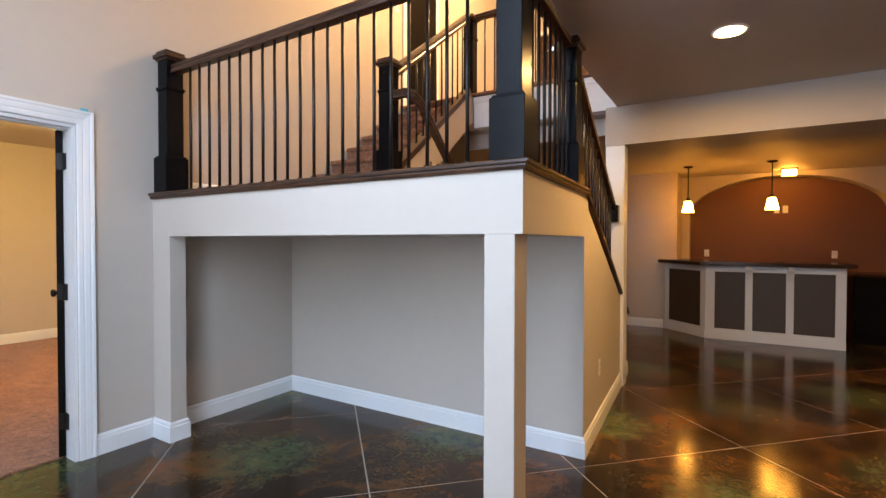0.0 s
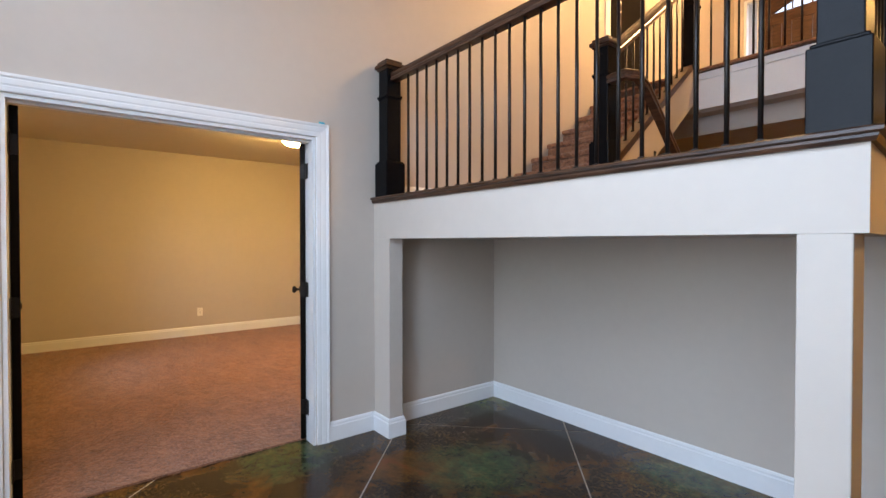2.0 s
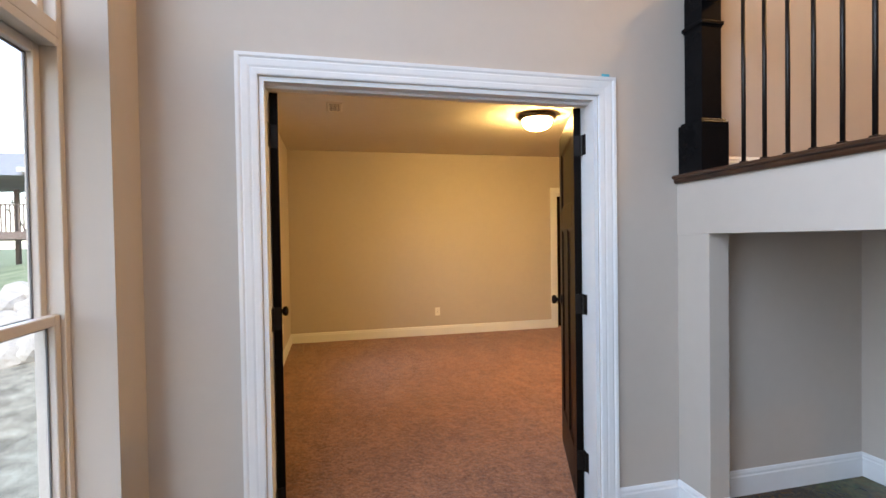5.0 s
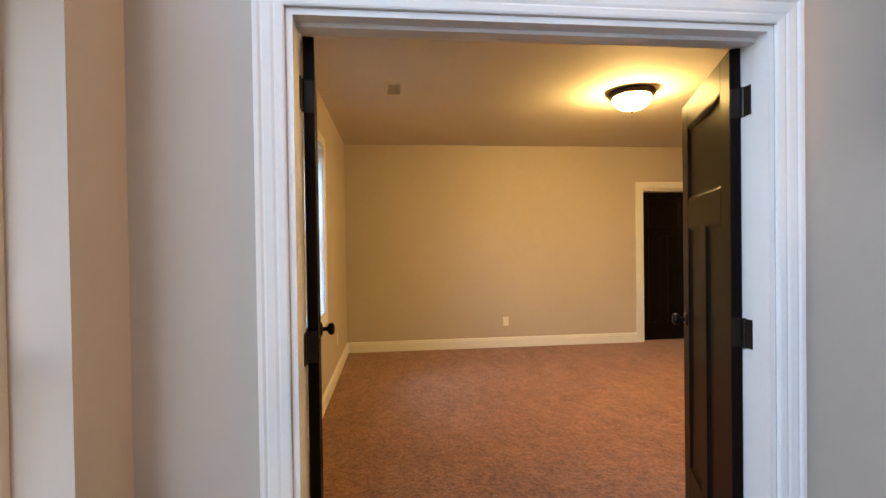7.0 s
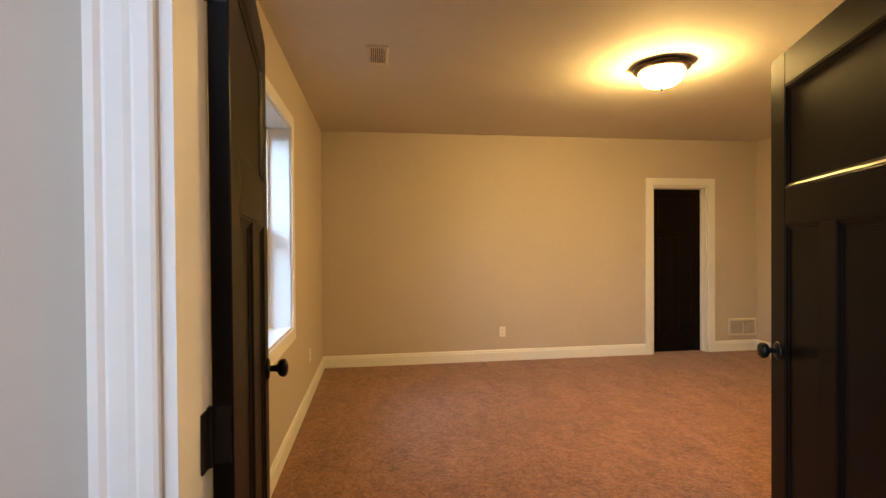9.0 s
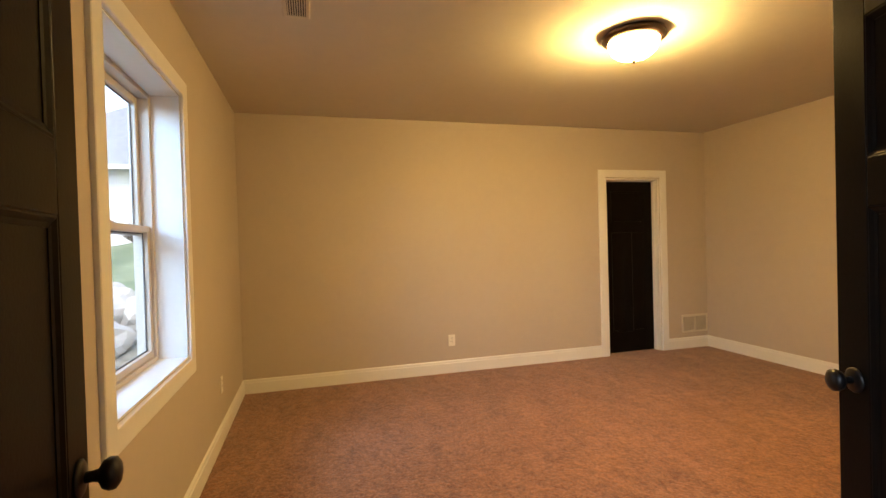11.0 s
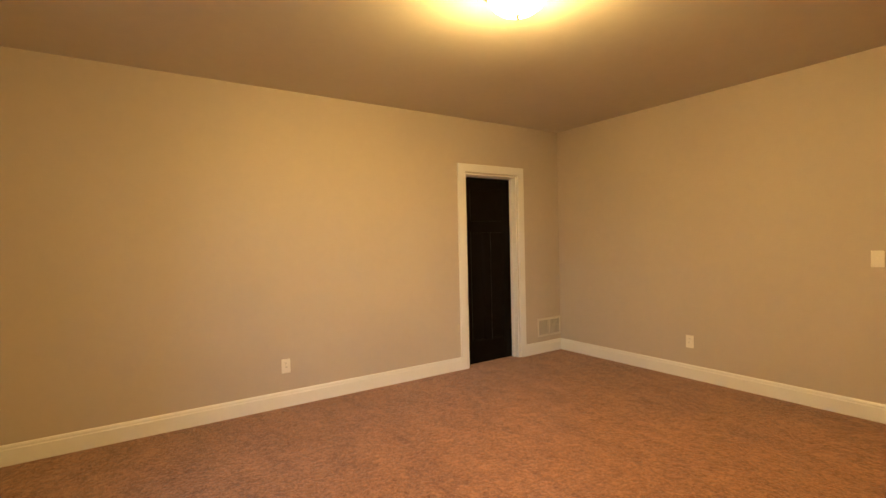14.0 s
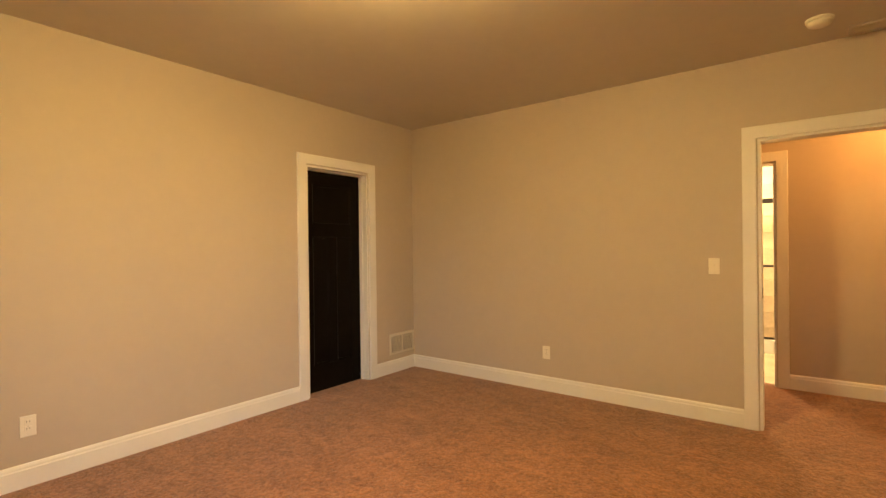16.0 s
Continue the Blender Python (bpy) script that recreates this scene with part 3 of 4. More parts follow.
# ---------------------------------------------------------------- doors


def craftsman_door(name, width, height, x, y, rz, label, jamb_side=1, hinges=True, knob=True):
    """A leaf that hangs from the origin along +x, 35 mm thick in y: one wide panel above two tall ones."""
    d = thing(name, x, y, 0.012, rz, label, "door")
    t, st = 0.0175, 0.115
    H = height
    part("stile", box(0.003, -t, 0, st, t, H, 0.003), M_DOOR, d)
    part("stile", box(width - st, -t, 0, width - 0.003, t, H, 0.003), M_DOOR, d)
    part("top_rail", box(st, -t, H - 0.12, width - st, t, H, 0.003), M_DOOR, d)
    part("bottom_rail", box(st, -t, 0, width - st, t, 0.235, 0.003), M_DOOR, d)
    part("lock_rail", box(st, -t, 1.41, width - st, t, 1.535, 0.003), M_DOOR, d)
    mid = width / 2
    part("mullion", box(mid - 0.045, -t, 0.235, mid + 0.045, t, 1.41, 0.003), M_DOOR, d)
    for x0, x1, z0, z1 in ((st, width - st, 1.535, H - 0.12), (st, mid - 0.045, 0.235, 1.41), (mid + 0.045, width - st, 0.235, 1.41)):
        bm = box(x0, -0.007, z0, x1, 0.007, z1)
        for sgn in (-1, 1):
            prof = [(-0.020, 0.007), (-0.020, 0.009), (-0.012, 0.011), (-0.004, 0.0165), (0.0, 0.0165), (0.0, 0.007)]
            surround(lambda u, z, n, s=sgn: (u, s * n, z), x0, x1, z1, prof, z0, bm)
        part("panel", bm, M_DOOR, d)
    if hinges:
        for hz in (0.22, 1.02, 1.82):
            # one plate on the leaf's edge, one on the jamb, which keeps its own direction
            jamb = Matrix.Translation((0, jamb_side * t, 0)) @ Matrix.Rotation(radians(180 - rz), 4, "Z")
            bm = box(-0.040, jamb_side * 0.001, hz - 0.05, -0.002, jamb_side * 0.004, hz + 0.05)
            bm.transform(jamb)
            boxes([(0.001, -t + 0.004, hz - 0.05, 0.0035, t - 0.002, hz + 0.05)], bm=bm)
            h = part("hinge", bm, M_IRON, d, "black steel hinge")
            part("knuckle", cyl((-0.003, jamb_side * (t + 0.004), hz - 0.052), (-0.003, jamb_side * (t + 0.004), hz + 0.052), 0.0065, seg=12), M_IRON, h)
    if knob:
        kx, kz = width - 0.065, 0.955
        for sgn in (-1, 1):
            m = Matrix.Translation((kx, sgn * t, kz)) @ Euler((radians(-90 * sgn), 0, 0)).to_matrix().to_4x4()
            k = part("knob", lathe([(0.010, 0.0), (0.010, 0.022), (0.012, 0.030), (0.024, 0.036), (0.029, 0.046), (0.028, 0.056), (0.018, 0.063), (0.004, 0.065)], 24, m=m), M_IRON, d, "dark bronze round knob")
            part("rose", lathe([(0.033, -0.0005), (0.033, 0.004), (0.028, 0.008), (0.011, 0.010)], 24, m=m), M_IRON, k)
        part("latch", box(width - 0.004, -0.012, kz - 0.028, width - 0.001, 0.012, kz + 0.028), M_IRON, d)
    return d


craftsman_door("door_left_leaf", 0.775, 2.01, WB + 0.010, DY0 + 0.040, 180 + 8, "espresso painted craftsman door leaf standing open", 1)
craftsman_door("door_right_leaf", 0.775, 2.01, WB + 0.020, DY1 - 0.040, 180 - 21.8, "espresso painted craftsman door leaf standing wide open", -1)
cd = craftsman_door("door_closet", 0.684, 2.01, BX - 0.115, 3.476, 90, "closed dark espresso closet door", hinges=False, knob=False)

# ---------------------------------------------------------------- windows


def pane(bm, parent):
    ob = part("pane", bm, M_GLASS, parent, "clear window glass")
    ob.visible_shadow = False
    return ob


def sash(win, x0, x1, z0, z1, y, w=0.034):
    """One glazed sash in the wall plane; y is its outer face."""
    s = part("sash", boxes([(x0, y, z0, x0 + w, y + 0.035, z1), (x1 - w, y, z0, x1, y + 0.035, z1), (x0 + w, y, z0, x1 - w, y + 0.035, z0 + w), (x0 + w, y, z1 - w, x1 - w, y + 0.035, z1)], 0.004), M_VINYL, win)
    pane(box(x0 + w, y + 0.015, z0 + w, x1 - w, y + 0.019, z1 - w), s)
    a0, a1, c0, c1 = x0 + w, x1 - w, z0 + w, z1 - w
    part("gasket", boxes([(a0, y + 0.010, c0, a0 + 0.007, y + 0.0145, c1), (a1 - 0.007, y + 0.010, c0, a1, y + 0.0145, c1), (a0 + 0.007, y + 0.010, c0, a1 - 0.007, y + 0.0145, c0 + 0.007), (a0 + 0.007, y + 0.010, c1 - 0.007, a1 - 0.007, y + 0.0145, c1)]), M_GASKET, s, "dark glazing gasket")
    return s


def double_hung(name, x0, x1, z0, zm, z1, y, label):
    w = thing(name, (x0 + x1) / 2, y, z0, 0, label, "window", kind="structure")
    h0, h1 = x0 - (x0 + x1) / 2, x1 - (x0 + x1) / 2
    H, m = z1 - z0, zm - z0
    part("frame", boxes([(h0, -0.06, 0, h0 + 0.03, 0.03, H), (h1 - 0.03, -0.06, 0, h1, 0.03, H), (h0 + 0.03, -0.06, 0, h1 - 0.03, 0.03, 0.03), (h0 + 0.03, -0.06, H - 0.03, h1 - 0.03, 0.03, H)], 0.003), M_VINYL, w)
    sash(w, h0 + 0.03, h1 - 0.03, m - 0.02, H - 0.03, -0.055)
    low = sash(w, h0 + 0.03, h1 - 0.03, 0.03, m + 0.025, -0.018)
    part("sash_lock", boxes([(-0.035, -0.015, m + 0.025, 0.035, 0.010, m + 0.033), (-0.012, -0.010, m + 0.033, 0.028, 0.004, m + 0.045)], 0.003), M_VINYL, low, "white cam lock")
    return w


double_hung("window_bedroom", WU0, WU1, WZ0, 1.46, WZ1, SY - 0.165, "white vinyl double-hung window in a deep reveal")
solid("window_reveal", boxes([(WU0, SY - 0.135, WZ0, WU0 + 0.006, SY + 0.001, WZ1), (WU1 - 0.006, SY - 0.135, WZ0, WU1, SY + 0.001, WZ1), (WU0 + 0.006, SY - 0.135, WZ1 - 0.006, WU1 - 0.006, SY + 0.001, WZ1), (WU0 + 0.006, SY - 0.135, WZ0, WU1 - 0.006, SY + 0.001, WZ0 + 0.008)]), M_TRIM, "white painted window reveal and sill", "reveal")
# the second and third stand unseen, added as openings for daylight
for i, (a0, a1) in enumerate(wins):
    double_hung("window_great_room", a0, a1, 0.22, 1.12, 2.04, GS - 0.165, "tall pale vinyl double-hung window")
    t = thing("window_transom", (a0 + a1) / 2, GS - 0.165, 2.04, 0, "fixed transom window above the double-hung one", "window", kind="structure")
    half = (a1 - a0) / 2
    part("frame", boxes([(-half, -0.06, 0, -half + 0.03, 0.03, 1.91), (half - 0.03, -0.06, 0, half, 0.03, 1.91), (-half + 0.03, -0.06, 0, half - 0.03, 0.03, 0.05), (-half + 0.03, -0.06, 1.86, half - 0.03, 0.03, 1.91)], 0.003), M_VINYL, t)
    sash(t, -half + 0.03, half - 0.03, 0.05, 1.86, -0.04)

# ---------------------------------------------------------------- railings and stairs


def newel(x, y, z, base_h, height, label="black square newel post with a stepped cap"):
    n = thing("newel_post", x, y, z, 0, label, "newel post")
    part("base_block", boxes([(-0.078, -0.078, 0, 0.078, 0.078, base_h - 0.012), (-0.070, -0.070, base_h - 0.012, 0.070, 0.070, base_h)], 0.004), M_BLACK, n)
    part("shaft", box(-0.057, -0.057, base_h, 0.057, 0.057, height - 0.05, 0.004), M_BLACK, n)
    part("collar", boxes([(-0.066, -0.066, height - 0.262, 0.066, 0.066, height - 0.242), (-0.061, -0.061, height - 0.272, 0.061, 0.061, height - 0.262)], 0.004), M_BLACK, n)
    part("cap", boxes([(-0.066, -0.066, height - 0.065, 0.066, 0.066, height - 0.05), (-0.080, -0.080, height - 0.05, 0.080, 0.080, height - 0.022), (-0.066, -0.066, height - 0.022, 0.066, 0.066, height)], 0.006), M_RAIL, n, "brown stained cap")
    return n


RAIL = [(-0.030, 0.0), (0.030, 0.0), (0.030, 0.018), (0.024, 0.026), (0.030, 0.040), (0.026, 0.056), (0.012, 0.064), (-0.012, 0.064), (-0.026, 0.056), (-0.030, 0.040), (-0.024, 0.026), (-0.030, 0.018)]
NOSE = [(-0.014, -0.012), (0.0, -0.012), (0.0, 0.0), (0.10, 0.0), (0.10, 0.030), (-0.024, 0.030), (-0.032, 0.024), (-0.032, 0.014), (-0.020, 0.008), (-0.020, 0.0)]


def baluster_mesh(height):
    bm = cyl((0, 0, 0), (0, 0, height), 0.0088, seg=10)
    for f in bm.faces:
        f.smooth = len(f.verts) == 4
    return to_mesh("baluster", bm, M_IRON)


def shoe_mesh():
    return to_mesh("shoe", boxes([(-0.017, -0.017, 0, 0.017, 0.017, 0.010), (-0.013, -0.013, 0.010, 0.013, 0.013, 0.024)], 0.002), M_IRON)


SHOE = shoe_mesh()


def balusters(rail, spots, height):
    """Iron balusters with shoes; spots rows of x, y, z of the foot."""
    me = baluster_mesh(height)
    for x, y, z in spots:
        b = new("baluster", me)
        b.parent = rail
        b.location = (x, y, z)
        s = new("shoe", SHOE)
        s.parent = b


PZ = LZ + 0.032
RC = FY + 0.085
newel(-2.752, RC, PZ - 0.03, 0.285, 0.995)
newel(SX - 0.075, RC, PZ - 0.03, 0.30, 1.01, "black square newel post at the landing corner")
newel(SX - 0.075 - LEAN * 1.1, 2.92, PZ - 0.03, 0.29, 0.91)

front = thing("landing_railing", 0, 0, 0, 0, "brown wooden handrail on dark iron balusters", "railing")
part("handrail", sweep([(-2.695, RC, 2.488), (SX - 0.13, RC, 2.488)], RAIL), M_RAIL, front)
balusters(front, [(-2.516 + 0.1044 * i, RC, PZ) for i in range(21)], 0.825)
sr = thing("landing_side_railing", 0, 0, 0, 0, "brown wooden handrail on dark iron balusters along the landing side", "railing")
part("handrail", sweep([(SX - 0.075, RC + 0.055, 2.488), (SX - 0.075, 2.885, 2.488)], RAIL), M_RAIL, sr)
balusters(sr, [(SX - 0.075, RC + 0.16 + 0.1027 * i, PZ) for i in range(8)], 0.825)
lean(sr)
lean(solid("landing_nosing", sweep([(WX + 0.001, FY, LZ + 0.002), (SX, FY, LZ + 0.002), (SX, NB + 0.01, LZ + 0.002)], [(-u, v) for u, v in NOSE]), M_RAIL, "brown stained moulded nosing along the landing edge", "trim"))

# stairs down to the lower floor, with the sloping rail
SLOPE = (EZ - LZ) / (EY - NB)
dr = thing("stair_side_railing", 0, 0, 0, 0, "sloping brown handrail on iron balusters beside the lower stairs", "railing")
RX = SX - 0.065
part("shoe_rail", sweep([(RX, NB + 0.02, LZ + 0.01), (RX, EY + 0.01, EZ + 0.01)], [(-0.08, 0), (0.08, 0), (0.085, 0.012), (0.08, 0.03), (-0.08, 0.03)]), M_RAIL, dr)
part("handrail", sweep([(RX, 2.99, 2.40), (RX, 4.62, 2.40 + SLOPE * 1.63)], RAIL), M_RAIL, dr)
part("rail_end", box(RX - 0.045, 4.58, 1.53, RX + 0.05, 4.69, 1.68, 0.006), M_BLACK, dr, "dark block where the rail meets the column")
balusters(dr, [(RX, 3.13 + 0.122 * i, LZ + 0.03 + SLOPE * (0.09 + 0.122 * i)) for i in range(12)], 0.72)
lean(dr)

low = thing("lower_stairs", 0, 0, 0, 0, "carpeted stairs going down from the landing", "stairs")
for i in range(8):
    part("step", box(-1.64, NB + 0.06 + 0.25 * i, 0.0, SW - 0.002, NB + 0.06 + 0.25 * (i + 1), LZ - 0.183 * (i + 1), 0.008), M_CARPET, low)
lean(low)
UX = -1.77
TREAD, RISE = 0.23, (UP - LZ - 0.005) / 8
HY0 = 4.73                     # edge of the upper floor
up = thing("upper_stairs", 0, 0, 0, 0, "brown carpeted stairs going up from the landing", "stairs")
for i in range(7):
    y0 = 3.055 + TREAD * i
    z1 = LZ + 0.005 + RISE * (i + 1)
    part("tread", boxes([(WX + 0.012, y0 - 0.028, z1 - 0.05, UX - 0.05, y0 + TREAD, z1)], 0.018), M_CARPET, up)
    part("riser", box(WX + 0.012, y0, z1 - RISE, UX - 0.05, y0 + TREAD, z1 - 0.05), M_CARPET, up)
US = RISE / TREAD
bm = bmesh.new()
prof = [(3.0, LZ - 0.2), (HY0, LZ - 0.2 + US * (HY0 - 3)), (HY0, UP), (4.62, UP), (3.0, LZ + 0.13)]
va = [bm.verts.new((UX - 0.05, y, z)) for y, z in prof]
vb = [bm.verts.new((UX + 0.05, y, z)) for y, z in prof]
bm.faces.new(va)
bm.faces.new(vb[::-1])
for i in range(5):
    bm.faces.new((va[i], vb[i], vb[(i + 1) % 5], va[(i + 1) % 5]))
bmesh.ops.recalc_face_normals(bm, faces=bm.faces)
part("side_wall", bm, M_WALL, up)
lean(up, LEAN_UP)
solid("wall_stair_spine", box(UX - 0.05, NB + 0.12, 0, UX + 0.04, 4.7, LZ - 0.2), M_WALL, "greige wall between the stair flights", "wall")
ur = thing("upper_stair_railing", 0, 0, 0, 0, "sloping brown handrail on iron balusters beside the upper stairs", "railing")
part("shoe_rail", sweep([(UX, 3.02, LZ + 0.15), (UX, 4.66, LZ + 0.15 + US * 1.64)], [(-0.055, 0), (0.055, 0), (0.055, 0.05), (-0.055, 0.05)]), M_RAIL, ur)
part("handrail", sweep([(UX, 3.07, 2.60), (UX, 4.67, 2.60 + US * 1.60)], [(u * 1.25, v * 1.3) for u, v in RAIL]), M_RAIL, ur)
balusters(ur, [(UX, 3.16 + 0.125 * i, LZ + 0.19 + US * (0.14 + 0.125 * i)) for i in range(12)], 0.78)
lean(ur, LEAN_UP)
lr = thing("lower_stair_handrail", 0, 0, 0, 0, "brown handrail that bends from the newel down the lower stairs", "railing")
part("handrail", sweep([(UX + 0.05, 3.05, 2.45), (UX + 0.17, 3.06, 2.46), (UX + 0.225, 3.10, 2.445), (UX + 0.25, 3.18, 2.39), (UX + 0.26, 3.30, 2.29), (UX + 0.26, 4.60, 2.29 - 0.73 * 1.30)], RAIL), M_RAIL, lr)
balusters(lr, [(UX + 0.26, 3.34 + 0.12 * i, LZ - 0.183 * (int((0.25 + 0.12 * i) / 0.25) + 1)) for i in range(9)], 0.72)
lean(lr, LEAN_UP)
newel(UX, 3.08, LZ + 0.005, 0.42, 1.135, "black square newel post at the foot of the upper stairs")
newel(UX - LEAN_UP * (HY0 - 3.05), HY0 + 0.02, UP - 0.02, 0.02, 0.90, "black square newel post at the head of the stairs")
solid("upper_floor_fascia", boxes([(UX - 0.10, HY0, CZ - 0.01, -0.362, HY0 + 0.14, UP - 0.03), (UX - 0.10, HY0 - 0.018, UP - 0.09, -0.362, HY0, UP - 0.03)]), M_TRIM, "white painted fascia of the upper floor", "trim")
ul = thing("upper_railing", 0, 0, 0, 0, "brown handrail on iron balusters along the upper floor edge", "railing")
part("shoe_rail", box(UX - 0.09, HY0 - 0.025, UP - 0.03, -0.37, HY0 + 0.08, UP + 0.005, 0.006), M_RAIL, ul)
part("handrail", sweep([(UX - 0.09, HY0 + 0.02, UP + 0.82), (-0.38, HY0 + 0.02, UP + 0.82)], RAIL), M_RAIL, ul)
balusters(ul, [(UX + 0.02 + 0.115 * i, HY0 + 0.02, UP + 0.005) for i in range(11)], 0.82)
# upstairs doors
ud = thing("door_upstairs", WX + 0.002, 4.80, UP, 0, "dark espresso door in the upstairs wall", "door")
part("slab", box(0, 0, 0.01, 0.03, 0.62, 2.03, 0.004), M_DOOR, ud)
part("casing", boxes([(0, -0.09, 0, 0.018, -0.002, 2.12), (0, 0.622, 0, 0.018, 0.71, 2.12), (0, -0.002, 2.032, 0.018, 0.622, 2.12)], 0.003), M_TRIM, ud, "white casing")

ew = thing("window_upstairs", -2.59, 8.26, UP + 0.45, 0, "narrow sidelight window beside the front door", "window", kind="structure")
part("frame", boxes([(-0.11, -0.05, 0, -0.075, 0.05, 1.62), (0.075, -0.05, 0, 0.11, 0.05, 1.62), (-0.075, -0.05, 0, 0.075, 0.05, 0.035), (-0.075, -0.05, 1.585, 0.075, 0.05, 1.62)], 0.003), M_TRIM, ew)
pane(box(-0.075, -0.002, 0.035, 0.075, 0.002, 1.585), ew)


def front_door(x, y, z, w, h):
    """Planked entrance door with an arched light near its head, set in a casing."""
    d = thing("front_door", x, y, z, 0, "brown stained plank entrance door with an arched glass light", "door")
    g0, g1 = 0.09, w - 0.09
    zs, rise = h - 0.28, 0.13
    part("stile", box(0, -0.022, 0, g0, 0.022, h, 0.003), M_RAIL, d)
    part("stile", box(g1, -0.022, 0, w, 0.022, h, 0.003), M_RAIL, d)
    n = 6
    for i in range(n):
        x0 = g0 + (g1 - g0) * i / n
        part("plank", box(x0 + 0.002, -0.016, 0.2, x0 + (g1 - g0) / n - 0.002, 0.016, zs - 0.17, 0.003), M_RAIL, d)
    part("bottom_rail", box(g0, -0.022, 0, g1, 0.022, 0.2, 0.003), M_RAIL, d)
    part("lock_rail", box(g0, -0.022, zs - 0.17, g1, 0.022, zs, 0.003), M_RAIL, d)
    bm = bmesh.new()
    arc = [(g0 + (g1 - g0) * i / 16, zs + rise * math.sin(math.pi * i / 16)) for i in range(17)]
    for yy in (-0.022, 0.022):
        col = [(bm.verts.new((px, yy, pz)), bm.verts.new((px, yy, h))) for px, pz in arc]
        for a, b in zip(col, col[1:]):
            bm.faces.new((a[0], b[0], b[1], a[1]))
    for (x0, z0), (x1, z1) in zip(arc, arc[1:]):
        bm.faces.new([bm.verts.new(p) for p in ((x0, -0.022, z0), (x1, -0.022, z1), (x1, 0.022, z1), (x0, 0.022, z0))])
    bmesh.ops.remove_doubles(bm, verts=bm.verts, dist=0.0005)
    bmesh.ops.recalc_face_normals(bm, faces=bm.faces)
    part("arched_rail", bm, M_RAIL, d)
    bm = bmesh.new()
    for yy in (-0.003, 0.003):
        bm.faces.new([bm.verts.new((px, yy, pz)) for px, pz in arc])
    pane(bm, d)
    part("muntin", boxes([(g0 + (g1 - g0) * f - 0.008, -0.012, zs, g0 + (g1 - g0) * f + 0.008, 0.012, zs + 0.11) for f in (0.34, 0.66)], 0.002), M_RAIL, d)
    part("casing", boxes([(-0.08, -0.075, 0, -0.004, -0.062, h + 0.08), (w + 0.004, -0.075, 0, w + 0.08, -0.062, h + 0.08), (-0.004, -0.075, h + 0.004, w + 0.004, -0.062, h + 0.08)], 0.003), M_TRIM, d, "white casing")


front_door(-2.43, 8.26, UP, 0.91, 2.03)

# ---------------------------------------------------------------- bar


def bar_panel(parent, p, q, posts, z1=1.02):
    """White framed front from p to q, with taupe insets between the posts (fractions of the run)."""
    p, q = Vector((*p, 0)), Vector((*q, 0))
    run = (q - p)
    ln = run.length
    ang = math.atan2(run.y, run.x)
    m = Matrix.Translation(p) @ Matrix.Rotation(ang, 4, "Z")

    def put(name, bm, material):
        bm.transform(m)
        return part(name, bm, material, parent)
    put("inset", box(0, 0.012, 0, ln, 0.05, z1), M_INSET)
    put("bottom_rail", box(0, -0.004, 0, ln, 0.011, 0.15, 0.003), M_TRIM)
    put("plinth", box(0, -0.018, 0, ln, -0.0045, 0.11, 0.003), M_TRIM)
    put("top_rail", box(0, -0.004, z1 - 0.085, ln, 0.011, z1, 0.003), M_TRIM)
    for f0, f1 in posts:
        put("stile", box(f0 * ln, -0.006, 0.15, f1 * ln, 0.0112, z1 - 0.085, 0.003), M_TRIM)
    return m, ln


bar = thing("bar_counter", 0, 0, 0, 0, "angled bar with white framed taupe panels", "bar")
B0, B1, B2 = (-0.32, 8.19), (0.26, 7.66), (1.78, 7.66)
bar_panel(bar, B0, B1, [(0.0, 0.10), (0.88, 1.0)])
m, ln = bar_panel(bar, B1, B2, [(0.0, 0.07), (0.305, 0.36), (0.60, 0.655), (0.93, 1.0)])
for f in (0.33, 0.63):
    bm = bmesh.new()
    sh = [(0.0, 0.0), (-0.018, 0.0), (-0.030, 0.05), (-0.045, 0.09), (-0.10, 0.13), (-0.14, 0.15), (-0.14, 0.19), (0.0, 0.19)]
    va = [bm.verts.new((f * ln - 0.035, y - 0.006, 0.83 + z)) for y, z in sh]
    vb = [bm.verts.new((f * ln + 0.035, y - 0.006, 0.83 + z)) for y, z in sh]
    bm.faces.new(va)
    bm.faces.new(vb[::-1])
    for i in range(len(sh)):
        bm.faces.new((va[i], vb[i], vb[(i + 1) % len(sh)], va[(i + 1) % len(sh)]))
    bmesh.ops.recalc_face_normals(bm, faces=bm.faces)
    bm.transform(m)
    part("corbel", bm, M_TRIM, bar, "white carved corbel")
part("end_panel", box(1.74, 7.715, 0, 1.78, 8.25, 1.02, 0.003), M_TRIM, bar)
bm = bmesh.new()
outline = [(-0.43, 8.195), (0.20, 7.50), (1.86, 7.51), (1.86, 8.27), (0.45, 8.20), (-0.14, 8.72), (-0.155, 8.195)]
va = [bm.verts.new((x, y, 1.022)) for x, y in outline]
vb = [bm.verts.new((x, y, 1.072)) for x, y in outline]
bm.faces.new(va[::-1])
bm.faces.new(vb)
for i in range(len(outline)):
    bm.faces.new((va[i], va[(i + 1) % len(outline)], vb[(i + 1) % len(outline)], vb[i]))
bmesh.ops.recalc_face_normals(bm, faces=bm.faces)
bmesh.ops.bevel(bm, geom=list(bm.edges), offset=0.008, segments=2, affect="EDGES")
solid("worktop", bm, M_TOP, "dark polished wooden worktop resting on the bar", "worktop", "")
bc = thing("base_cabinet", 2.55, 8.6, 0, 0, "dark stained cabinet beside the bar", "cabinet")
part("body", box(-0.6, -0.3, 0, 1.4, 0.38, 0.88, 0.004), M_DOOR, bc)
